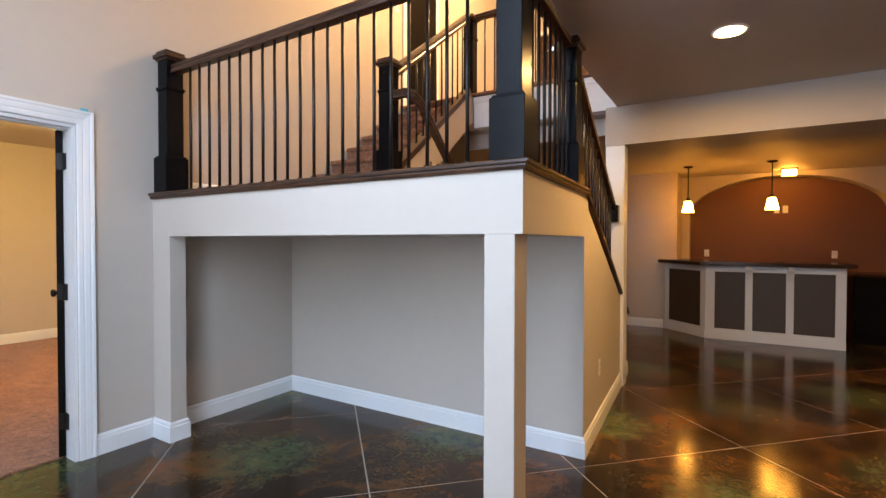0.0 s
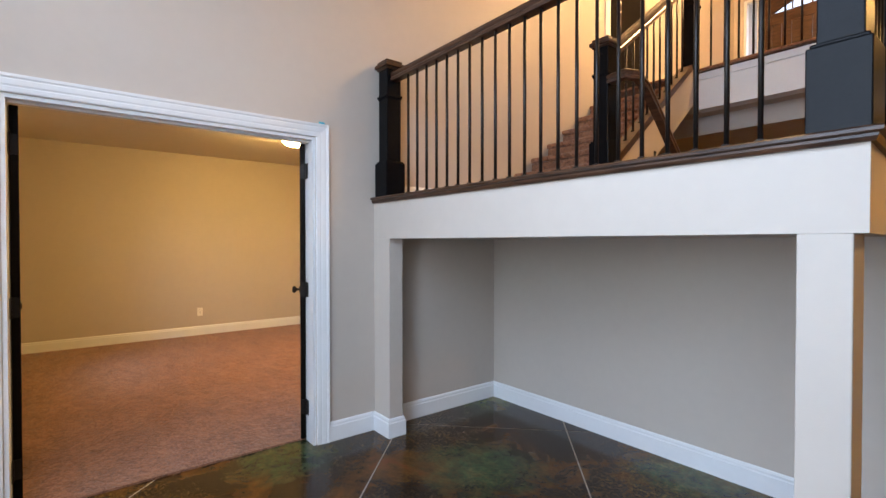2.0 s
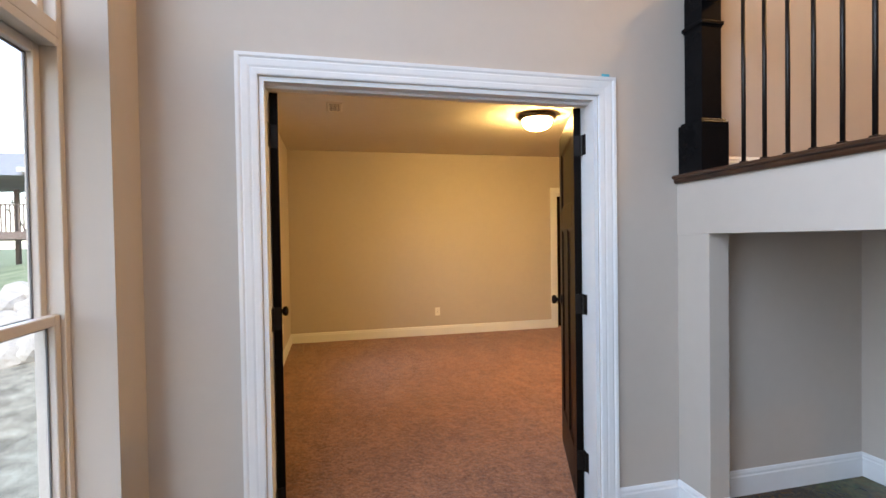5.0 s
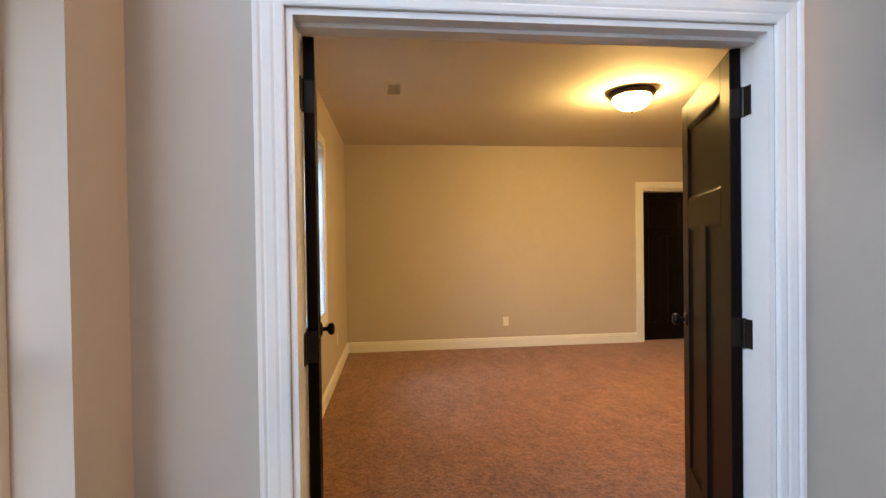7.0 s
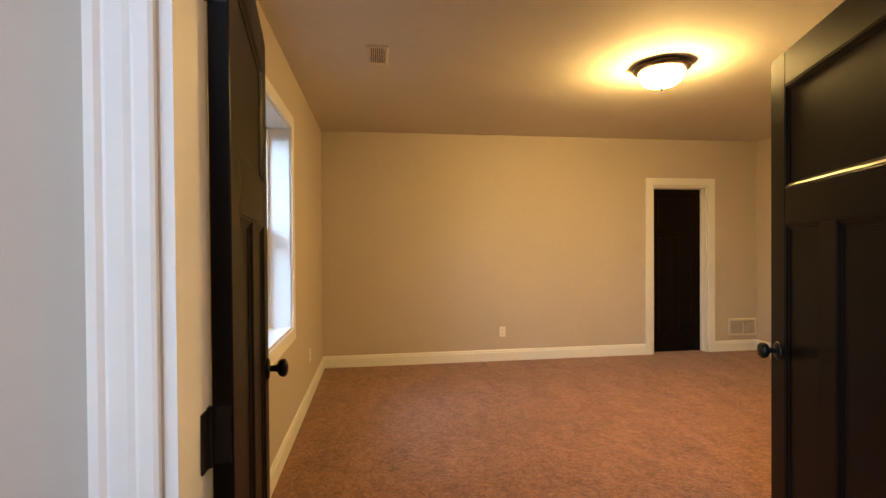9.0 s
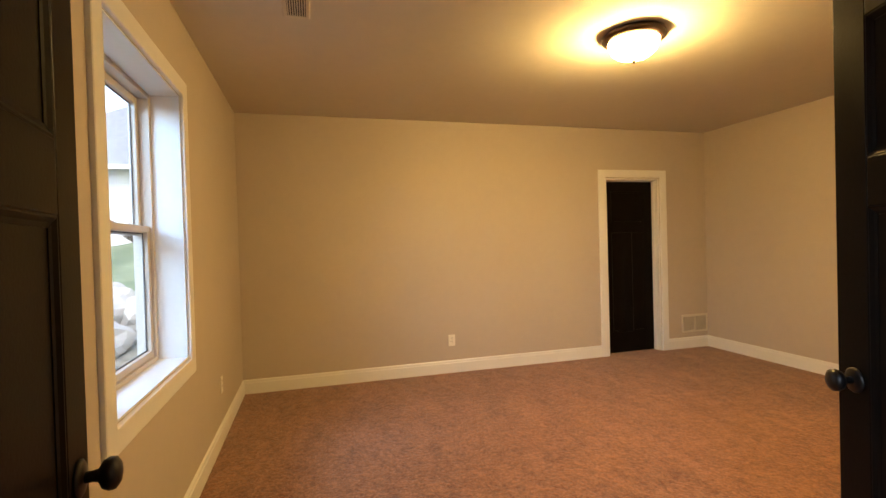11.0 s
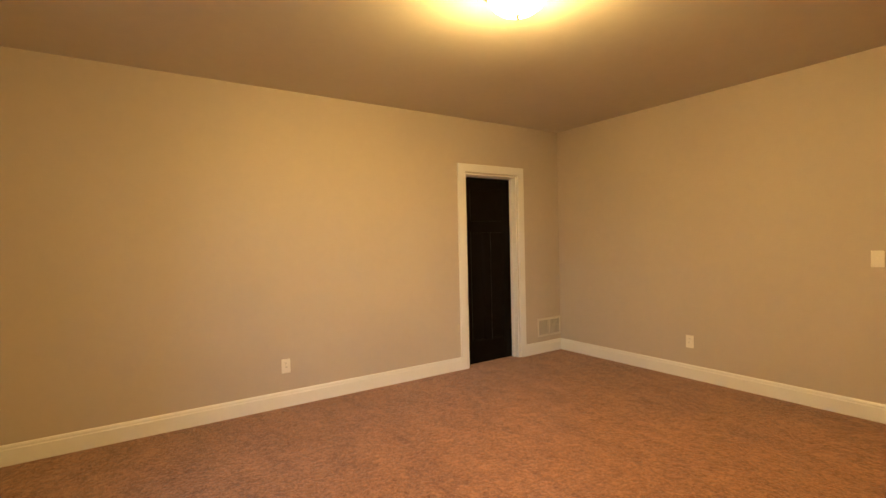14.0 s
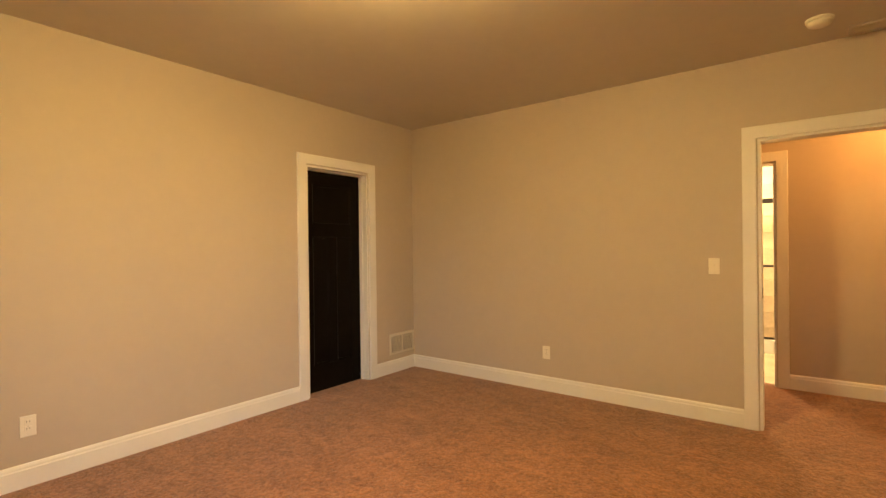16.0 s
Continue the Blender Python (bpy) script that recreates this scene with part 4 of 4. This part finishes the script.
part("countertop", box(-0.62, -0.33, 0.88, 1.42, 0.39, 0.92, 0.005), M_TOP, bc)
for x in (-0.58, -0.09, 0.40, 0.89):
    part("door", box(x, -0.322, 0.12, x + 0.47, -0.301, 0.86, 0.004), M_DOOR, bc)

# ---------------------------------------------------------------- lamps


def flush_light(x, y):
    f = thing("ceiling_light", x, y, BC, 0, "flush ceiling lamp with a lit frosted bowl and bronze rim", "ceiling light")
    part("rim", lathe([(0.160, 0.0), (0.180, -0.004), (0.188, -0.020), (0.184, -0.038), (0.160, -0.049), (0.138, -0.051)], 40), M_BRONZE, f)
    part("bowl", lathe([(0.148, -0.0505), (0.147, -0.062), (0.142, -0.084), (0.126, -0.112), (0.095, -0.136), (0.055, -0.149), (0.020, -0.154), (0.004, -0.155)], 40), M_GLOBE, f, "lit frosted glass bowl")
    part("finial", lathe([(0.004, -0.154), (0.010, -0.158), (0.011, -0.166), (0.006, -0.172), (0.007, -0.178), (0.002, -0.182)], 16), M_BRONZE, f)
    return f


flush_light(-5.19, 2.15)


def pendant(x, y, z):
    p = thing("pendant_lamp", x, y, BZ, 0, "small lit glass pendant lamp over the bar", "pendant lamp", "pendants over the bar")
    part("canopy", lathe([(0.06, 0.0), (0.06, -0.012), (0.02, -0.025), (0.004, -0.026)], 20), M_BRONZE, p)
    part("cord", cyl((0, 0, -0.02), (0, 0, z + 0.10 - BZ), 0.008, seg=8), M_BRONZE, p)
    part("socket", lathe([(0.012, z - BZ + 0.13), (0.028, z - BZ + 0.12), (0.032, z - BZ + 0.085), (0.012, z - BZ + 0.08)], 20), M_BRONZE, p)
    part("shade", lathe([(0.03, z - BZ + 0.082), (0.048, z - BZ + 0.07), (0.062, z - BZ + 0.0), (0.080, z - BZ - 0.075), (0.072, z - BZ - 0.077), (0.03, z - BZ - 0.02)], 24), M_SHADE, p, "lit ribbed glass shade")
    return p


pendant(0.02, 7.74, 1.845)
pendant(1.013, 7.74, 1.855)
fl = thing("bar_ceiling_light", 1.27, 8.66, BZ, 0, "small lit glass ceiling light behind the bar", "ceiling light")
part("plate", box(-0.10, -0.10, -0.02, 0.10, 0.10, 0, 0.004), M_BRONZE, fl)
part("shade", boxes([(-0.085, -0.07, -0.10, 0.085, 0.07, -0.022)], 0.01), M_SHADE, fl, "lit glass shade")


def can_light(x, y):
    c = thing("recessed_light", x, y, CZ, 0, "lit recessed can light with a white trim ring", "recessed light")
    part("ring", lathe([(0.075, 0.0), (0.098, 0.0), (0.098, -0.004), (0.088, -0.008), (0.076, -0.006), (0.075, 0.0)], 32, caps=False), M_TRIM, c)
    part("lens", lathe([(0.0745, -0.0005), (0.0745, -0.004), (0.04, -0.007), (0.002, -0.008)], 32), M_CAN, c, "glowing lens")
    return c


can_light(0.54, 3.39)
# this second can is unseen, added for more warm light from the right
can_light(3.2, 3.38)

# ---------------------------------------------------------------- small fittings


def wall_plate(name, m, label, kind):
    """Face along -y at the origin of m."""
    p = thing(name, 0, 0, 0, 0, label, "switch" if kind == "switch" else "outlet")
    p.matrix_world = m
    part("cover", box(-0.036, -0.006, -0.058, 0.036, 0, 0.058, 0.003), M_PLASTIC, p)
    if kind == "switch":
        part("toggle", boxes([(-0.006, -0.009, -0.013, 0.006, -0.006, 0.013), (-0.004, -0.018, 0.0, 0.004, -0.009, 0.008)], 0.001), M_PLASTIC, p)
    else:
        for dz in (-0.026, 0.012):
            r = part("receptacle", box(-0.016, -0.008, dz, 0.016, -0.006, dz + 0.026, 0.002), M_PLASTIC, p)
            part("slot", boxes([(-0.008, -0.0085, dz + 0.009, -0.006, -0.0079, dz + 0.019), (0.005, -0.0085, dz + 0.009, 0.007, -0.0079, dz + 0.019)]), M_SLOT, r)
    part("screw", cyl((0, -0.007, 0.0), (0, -0.0055, 0.0), 0.003, seg=8), M_SLOT, p)
    return p


wall_plate("wall_outlet", pose(BX, 1.588, 0.346, 0, 0, 90), "white duplex outlet low on the bedroom wall", "outlet")
wall_plate("wall_outlet", pose(-5.833, NY, 0.356, 0, 0, 0), "white duplex outlet low on the bedroom wall", "outlet")
wall_plate("wall_outlet", pose(-6.35, SY, 0.40, 0, 0, 180), "white duplex outlet low on the window wall", "outlet")
wall_plate("wall_outlet", pose(SX - 0.004 - LEAN * 1.75, 3.575, 0.44, 0, 0, 90 + 3.5), "white duplex outlet on the stair side wall", "outlet")
wall_plate("wall_switch", pose(-4.505, NY, 1.15, 0, 0, 0), "white toggle switch beside the hall doorway", "switch")
wall_plate("wall_switch", pose(WX, 4.60, UP + 1.14, 0, 0, 90), "white switch at the head of the stairs", "switch")
wall_plate("wall_outlet", pose(0.20, GN + 0.3, 1.155, 0, 0, 0), "white outlet on the brown accent wall", "outlet")
wall_plate("wall_outlet", pose(1.894, GN + 0.3, 1.155, 0, 0, 0), "white outlet on the brown accent wall", "outlet")
for x in (1.17, 1.28):
    wall_plate("wall_switch", pose(x, GN + 0.3, 1.86, 0, 0, 0), "white cover plate on the brown accent wall", "switch")


def vent(name, m, w, h, cols, label, material=M_ALMOND):
    v = thing(name, 0, 0, 0, 0, label, "vent")
    v.matrix_world = m
    part("frame", surround(lambda u, z, n: (u, -n, z), -w / 2 + 0.022, w / 2 - 0.022, h / 2 - 0.022, [(0, 0.0), (0, 0.008), (0.016, 0.008), (0.022, 0.002), (0.022, 0.0)], -h / 2 + 0.022), material, v)
    # thin backing sheet whose dark colour stands for the duct's shade
    part("backing", box(-w / 2 + 0.02, -0.0012, -h / 2 + 0.02, w / 2 - 0.02, -0.0004, h / 2 - 0.02), M_SLOT, v, "dark sheet for the shade behind the louvres")
    iw = (w - 0.044)
    n = max(4, int((h - 0.044) / 0.011))
    for c in range(cols):
        x0 = -iw / 2 + iw * c / cols + (0.006 if c else 0)
        x1 = -iw / 2 + iw * (c + 1) / cols - (0.006 if c < cols - 1 else 0)
        for i in range(n):
            z = -h / 2 + 0.022 + (h - 0.044) * (i + 0.5) / n
            bm = box(x0, -0.006, z - 0.0024, x1, -0.0015, z + 0.0036)
            part("louvre", bm, material, v)
        if c:
            part("divider", box(x0 - 0.012, -0.008, -h / 2 + 0.022, x0, -0.0015, h / 2 - 0.022), material, v)
    return v


vent("return_vent", pose(BX, 4.655, 0.305, 0, 0, 90), 0.38, 0.215, 2, "beige louvred wall vent above the baseboard")
vent("ceiling_vent", pose(-5.25, 0.175, BC, 90, 0, 0), 0.30, 0.14, 1, "small louvred ceiling vent")
vent("ceiling_vent", pose(-3.612, 4.726, BC, 90, 0, 0), 0.30, 0.14, 1, "small louvred ceiling vent")
sd = thing("smoke_detector", -3.90, 4.43, BC, 0, "round white smoke detector on the ceiling", "smoke detector")
part("base", lathe([(0.068, 0.0), (0.068, -0.012), (0.060, -0.014)], 28), M_PLASTIC, sd)
part("cover", lathe([(0.060, -0.014), (0.058, -0.032), (0.040, -0.042), (0.004, -0.043)], 28), M_PLASTIC, sd)

# shower wall in the bathroom: travertine tiles, glass bars
shower = solid("wall_shower", box(-6.08, 8.2, 0, -3.6, 8.35, BC), M_STONE, "travertine shower wall", "wall")
tile = to_mesh("tile", box(-0.148, -0.010, -0.098, 0.148, 0.0, 0.098, 0.003), M_STONE)
for r in range(12):
    for c in range(8):
        t = new("tile", tile)
        t.parent = shower
        t.location = (-5.95 + 0.302 * c + (0.151 if r % 2 else 0), 8.1985, 0.34 + 0.203 * r)
tub = thing("shower_curb", -4.85, 7.75, 0.01, 0, "white shower curb with dark framed glass above", "shower")
part("curb", box(-1.2, -0.06, 0, 1.2, 0.06, 0.16, 0.01), M_TRIM, tub)
for z, h in ((0.165, 0.02), (1.02, 0.025), (1.78, 0.055)):
    part("bar", box(-1.2, -0.03, z, 1.2, 0.0, z + h, 0.004), M_IRON, tub, "dark metal shower bar")

# ---------------------------------------------------------------- outdoors


def ground_z(x, y):
    rise = max(0.0, min(1.0, (-x - 4.0) / 14.0))
    return -0.18 + rise * max(0.7, min(2.0, 1.75 + 0.17 * (y + 5.0))) - 0.004 * max(0.0, -y - 12)


bm = bmesh.new()
gx = [-600, -200, -90, -50] + [-36 + 0.8 * i for i in range(56)] + [12, 30, 90, 300]
gy = [-600, -200, -90, -60, -45] + [-36 + 0.8 * i for i in range(44)] + [-0.81]
grid = [[bm.verts.new((x, y, ground_z(x, y) + 0.05 * noise.noise((x * 0.8, y * 0.8, 0)) * (1 if y < -1.5 else 0))) for y in gy] for x in gx]
for i in range(len(gx) - 1):
    for j in range(len(gy) - 1):
        f = bm.faces.new((grid[i][j], grid[i + 1][j], grid[i + 1][j + 1], grid[i][j + 1]))
        f.smooth = True
bmesh.ops.recalc_face_normals(bm, faces=bm.faces)


def ground_mat():
    m = mat("yard_ground", (0.11, 0.095, 0.07), 0.95, scale=6, second=(0.42, 0.38, 0.29), bump=1.0, bump_scale=9)
    nt = m.node_tree
    b = nt.nodes["Principled BSDF"]
    old = b.inputs["Base Color"].links[0].from_socket
    g = nt.nodes.new("ShaderNodeTexNoise")
    g.inputs["Scale"].default_value, g.inputs["Detail"].default_value = 1.4, 8
    rg = nt.nodes.new("ShaderNodeValToRGB")
    rg.color_ramp.elements[0].position, rg.color_ramp.elements[1].position = 0.35, 0.7
    rg.color_ramp.elements[0].color, rg.color_ramp.elements[1].color = (0.12, 0.155, 0.07, 1), (0.26, 0.29, 0.16, 1)
    geo = nt.nodes.new("ShaderNodeNewGeometry")
    nt.links.new(geo.outputs["Position"], g.inputs["Vector"])
    nt.links.new(g.outputs[0], rg.inputs[0])
    sep = nt.nodes.new("ShaderNodeSeparateXYZ")
    nt.links.new(geo.outputs["Position"], sep.inputs[0])
    wob = nt.nodes.new("ShaderNodeMath")
    wob.operation = "MULTIPLY_ADD"
    wob.inputs[1].default_value = -3.0
    nt.links.new(g.outputs[0], wob.inputs[0])
    nt.links.new(sep.outputs[0], wob.inputs[2])
    mr = nt.nodes.new("ShaderNodeMapRange")
    mr.inputs["From Min"].default_value, mr.inputs["From Max"].default_value = -10.2, -11.4
    nt.links.new(wob.outputs[0], mr.inputs["Value"])
    mx = nt.nodes.new("ShaderNodeMix")
    mx.data_type = "RGBA"
    nt.links.new(mr.outputs[0], mx.inputs[0])
    nt.links.new(old, mx.inputs[6])
    nt.links.new(rg.outputs[0], mx.inputs[7])
    nt.links.new(mx.outputs[2], b.inputs["Base Color"])
    return m


solid("ground", bm, ground_mat(), "muddy straw-strewn yard that turns to grass", "ground")


def boulder(x, y, r, seed):
    bm = bmesh.new()
    bmesh.ops.create_icosphere(bm, subdivisions=3, radius=1)
    rnd = random.Random(seed)
    off = Vector((rnd.random() * 20, rnd.random() * 20, 0))
    sx, sy, sz = r * rnd.uniform(0.9, 1.35), r * rnd.uniform(0.8, 1.1), r * rnd.uniform(0.6, 0.8)
    for v in bm.verts:
        k = 1 + 0.35 * noise.noise(v.co * 1.1 + off) + 0.10 * noise.noise(v.co * 3.5 + off)
        v.co = Vector((v.co.x * sx, v.co.y * sy, v.co.z * sz)) * k
    ob = new("boulder", to_mesh("boulder", bm, M_ROCK))
    ob.location = (x, y, ground_z(x, y) + 0.25 * r)
    tagged(ob, "pale limestone boulder on the slope", "boulder", "boulders on the slope")


rb = random.Random(4)
for i in range(10):
    boulder(-8.8 - rb.uniform(0, 0.7) + 0.04 * i, -1.6 - 0.33 * i + rb.uniform(-0.15, 0.15), rb.uniform(0.26, 0.45), i)
for i in range(26):
    boulder(-7.0 - rb.uniform(0, 2.0), -1.6 - rb.uniform(0, 3.0), rb.uniform(0.18, 0.36), 80 + i)
for i in range(30):
    boulder(-6.4 - rb.uniform(0, 2.3), -1.7 - rb.uniform(0, 2.4), rb.uniform(0.10, 0.27), 40 + i)

# neighbouring house with a covered deck
nh = thing("neighbour_house", -19.0, -9.0, 0.9, 0, "pale sided house with a grey shingle roof", "house")
part("wall", box(-10, 0, -0.6, 0, 8.6, 3.0), M_SIDING, nh)
sid = to_mesh("siding_board", box(-0.008, 0, 0, 0.012, 8.6, 0.105), M_SIDING)
for i in range(25):
    b = new("siding_board", sid)
    b.parent = nh
    b.location = (0.002, 0, 0.40 + 0.112 * i - 0.25)
bm = bmesh.new()
e = [(-10.5, -0.5, 2.95), (0.5, -0.5, 2.95), (0.5, 9.1, 2.95), (-10.5, 9.1, 2.95)]
rz = [(-5.6, 4.9, 6.9), (-4.6, 4.9, 6.9)]
vs = [bm.verts.new(p) for p in e + rz]
for idx in ((0, 1, 5, 4), (1, 2, 5), (2, 3, 4, 5), (3, 0, 4), (3, 2, 1, 0)):
    bm.faces.new([vs[i] for i in idx])
part("roof", bm, M_SHINGLE, nh)
part("fascia", boxes([(0.5, -0.5, 2.86, 0.53, 9.1, 3.0), (-10.5, -0.53, 2.86, 0.53, -0.5, 3.0)]), M_SIDING, nh)
part("downspout", box(0.02, 0.05, 0.2, 0.12, 0.15, 2.9, 0.01), M_SIDING, nh)
nw = part("window", boxes([(0.015, 5.3, 1.0, 0.06, 6.2, 1.08), (0.015, 5.3, 2.3, 0.06, 6.2, 2.38), (0.015, 5.3, 1.08, 0.06, 5.38, 2.3), (0.015, 6.12, 1.08, 0.06, 6.2, 2.3)], 0.004), M_VINYL, nh)
part("pane", box(0.016, 5.38, 1.08, 0.030, 6.12, 2.3), M_SLOT, nw, "dark window glass")
part("meter_box", boxes([(0.02, 4.0, 0.9, 0.12, 4.25, 1.3)], 0.01), M_SHINGLE, nh)

dk = thing("covered_deck", -19.0, -9.0, 0.9, 0, "raised wooden deck with railing and a grey roof", "deck")
M_DECK = mat("weathered_deck_wood", (0.20, 0.145, 0.12), 0.8, var=0.2, scale=6)
part("floor", box(-4.2, -6.0, 0.72, -0.2, -0.02, 0.98, 0.005), M_DECK, dk)
for x in (-4.0, -0.35):
    for y in (-5.8, -3.0, -0.3):
        part("post", box(x - 0.07, y - 0.07, -0.75, x + 0.07, y + 0.07, 2.75), M_DECK, dk)
part("top_rail", box(-0.30, -6.0, 1.85, -0.20, -0.05, 1.90), M_DECK, dk)
spin = to_mesh("spindle", box(-0.018, -0.018, 0, 0.018, 0.018, 0.87), M_DECK)
for i in range(46):
    b = new("spindle", spin)
    b.parent = dk
    b.location = (-0.25, -5.9 + 0.128 * i, 0.98)
bm = bmesh.new()
vs = [bm.verts.new(p) for p in ((-5.0, -6.4, 2.75), (0.45, -6.4, 2.75), (0.45, -0.5, 2.75), (-5.0, -0.5, 2.75), (-3.5, -4.5, 4.1), (-3.5, -0.5, 4.1))]
for idx in ((0, 1, 4), (1, 2, 5, 4), (2, 3, 5), (3, 0, 4, 5), (3, 2, 1, 0)):
    bm.faces.new([vs[i] for i in idx])
part("roof", bm, M_SHINGLE, dk)


def shrub(x, y):
    rnd = random.Random(9)
    bm = bmesh.new()
    for _ in range(90):
        a, e = rnd.uniform(0, 6.28), rnd.uniform(0.5, 1.5)
        r = rnd.uniform(0.35, 0.75)
        q = Vector((math.cos(a) * math.cos(e) * r, math.sin(a) * math.cos(e) * r, math.sin(e) * r))
        cyl((q.x * 0.1, q.y * 0.1, -0.05), q, 0.012, 0.004, seg=5, bm=bm)
    t = thing("shrub", x, y, ground_z(x, y), 0, "small leafless reddish shrub by the house wall", "shrub")
    part("twigs", bm, M_TREE, t)


shrub(-18.2, -4.6)


def bare_tree(x, y, h, seed):
    rnd = random.Random(seed)
    bm = bmesh.new()

    def limb(p, d, ln, r, depth):
        q = p + d * ln
        cyl(p, q, r, r * 0.62, seg=6, bm=bm)
        if depth:
            for _ in range(3):
                dd = (d + Vector((rnd.uniform(-0.7, 0.7), rnd.uniform(-0.7, 0.7), rnd.uniform(-0.1, 0.5)))).normalized()
                limb(p + d * ln * rnd.uniform(0.55, 1.0), dd, ln * rnd.uniform(0.5, 0.75), r * 0.55, depth - 1)
    limb(Vector((0, 0, -0.3)), Vector((0, 0, 1)), h * 0.35, h * 0.02, 4)
    t = thing("bare_tree", x, y, ground_z(x, y), 0, "leafless winter tree with fine twigs", "tree", "bare trees in the distance")
    part("trunk", bm, M_TREE, t)


for i in range(7):
    bare_tree(-44 - 4 * (i % 3), -18 - 4.5 * i, 8 + (i * 7) % 4, 60 + i)

# ---------------------------------------------------------------- floor slabs, 1.22 m on the diagonal grid
S = 1.216
bm = box(-S / 2 + 0.004, -S / 2 + 0.004, -0.03, S / 2 - 0.004, S / 2 - 0.004, 0.0, 0.002)
slab = to_mesh("slab", bm, M_CONC)
floor_ob = bpy.data.objects["floor"]
r2 = math.sqrt(0.5)
for i in range(-8, 12):
    for j in range(-8, 12):
        # lines x + y = 0.96 + 1.72 i and y - x = 3.11 + 1.72 j
        a, b = 0.085 + 1.72 * i, 3.97 + 1.72 * j
        x, y = (a - b) / 2, (a + b) / 2
        x0, x1, y0, y1 = WB - 0.006, GE + 0.1, GS - 0.1, GN + 0.28
        if x0 - 0.8 < x < x1 + 0.8 and y0 - 0.8 < y < y1 + 0.8:
            m = pose(x, y, 0, 0, 0, 45 + 90 * ((i * 3 + j) % 4))
            me = slab
            if not (x0 + 0.86 < x < x1 - 0.86 and y0 + 0.86 < y < y1 - 0.86):
                # slabs at the walls are cut to fit
                bm = bmesh.new()
                bm.from_mesh(slab)
                bm.transform(m)
                for co, no in (((x0, 0, 0), (-1, 0, 0)), ((x1, 0, 0), (1, 0, 0)), ((0, y0, 0), (0, -1, 0)), ((0, y1, 0), (0, 1, 0))):
                    bmesh.ops.bisect_plane(bm, geom=list(bm.verts) + list(bm.edges) + list(bm.faces), plane_co=co, plane_no=no, clear_outer=True)
                if not bm.faces:
                    bm.free()
                    continue
                bm.transform(m.inverted())
                me = to_mesh("slab", bm, M_CONC)
            s = new("slab", me)
            s.parent = floor_ob
            s.matrix_world = m
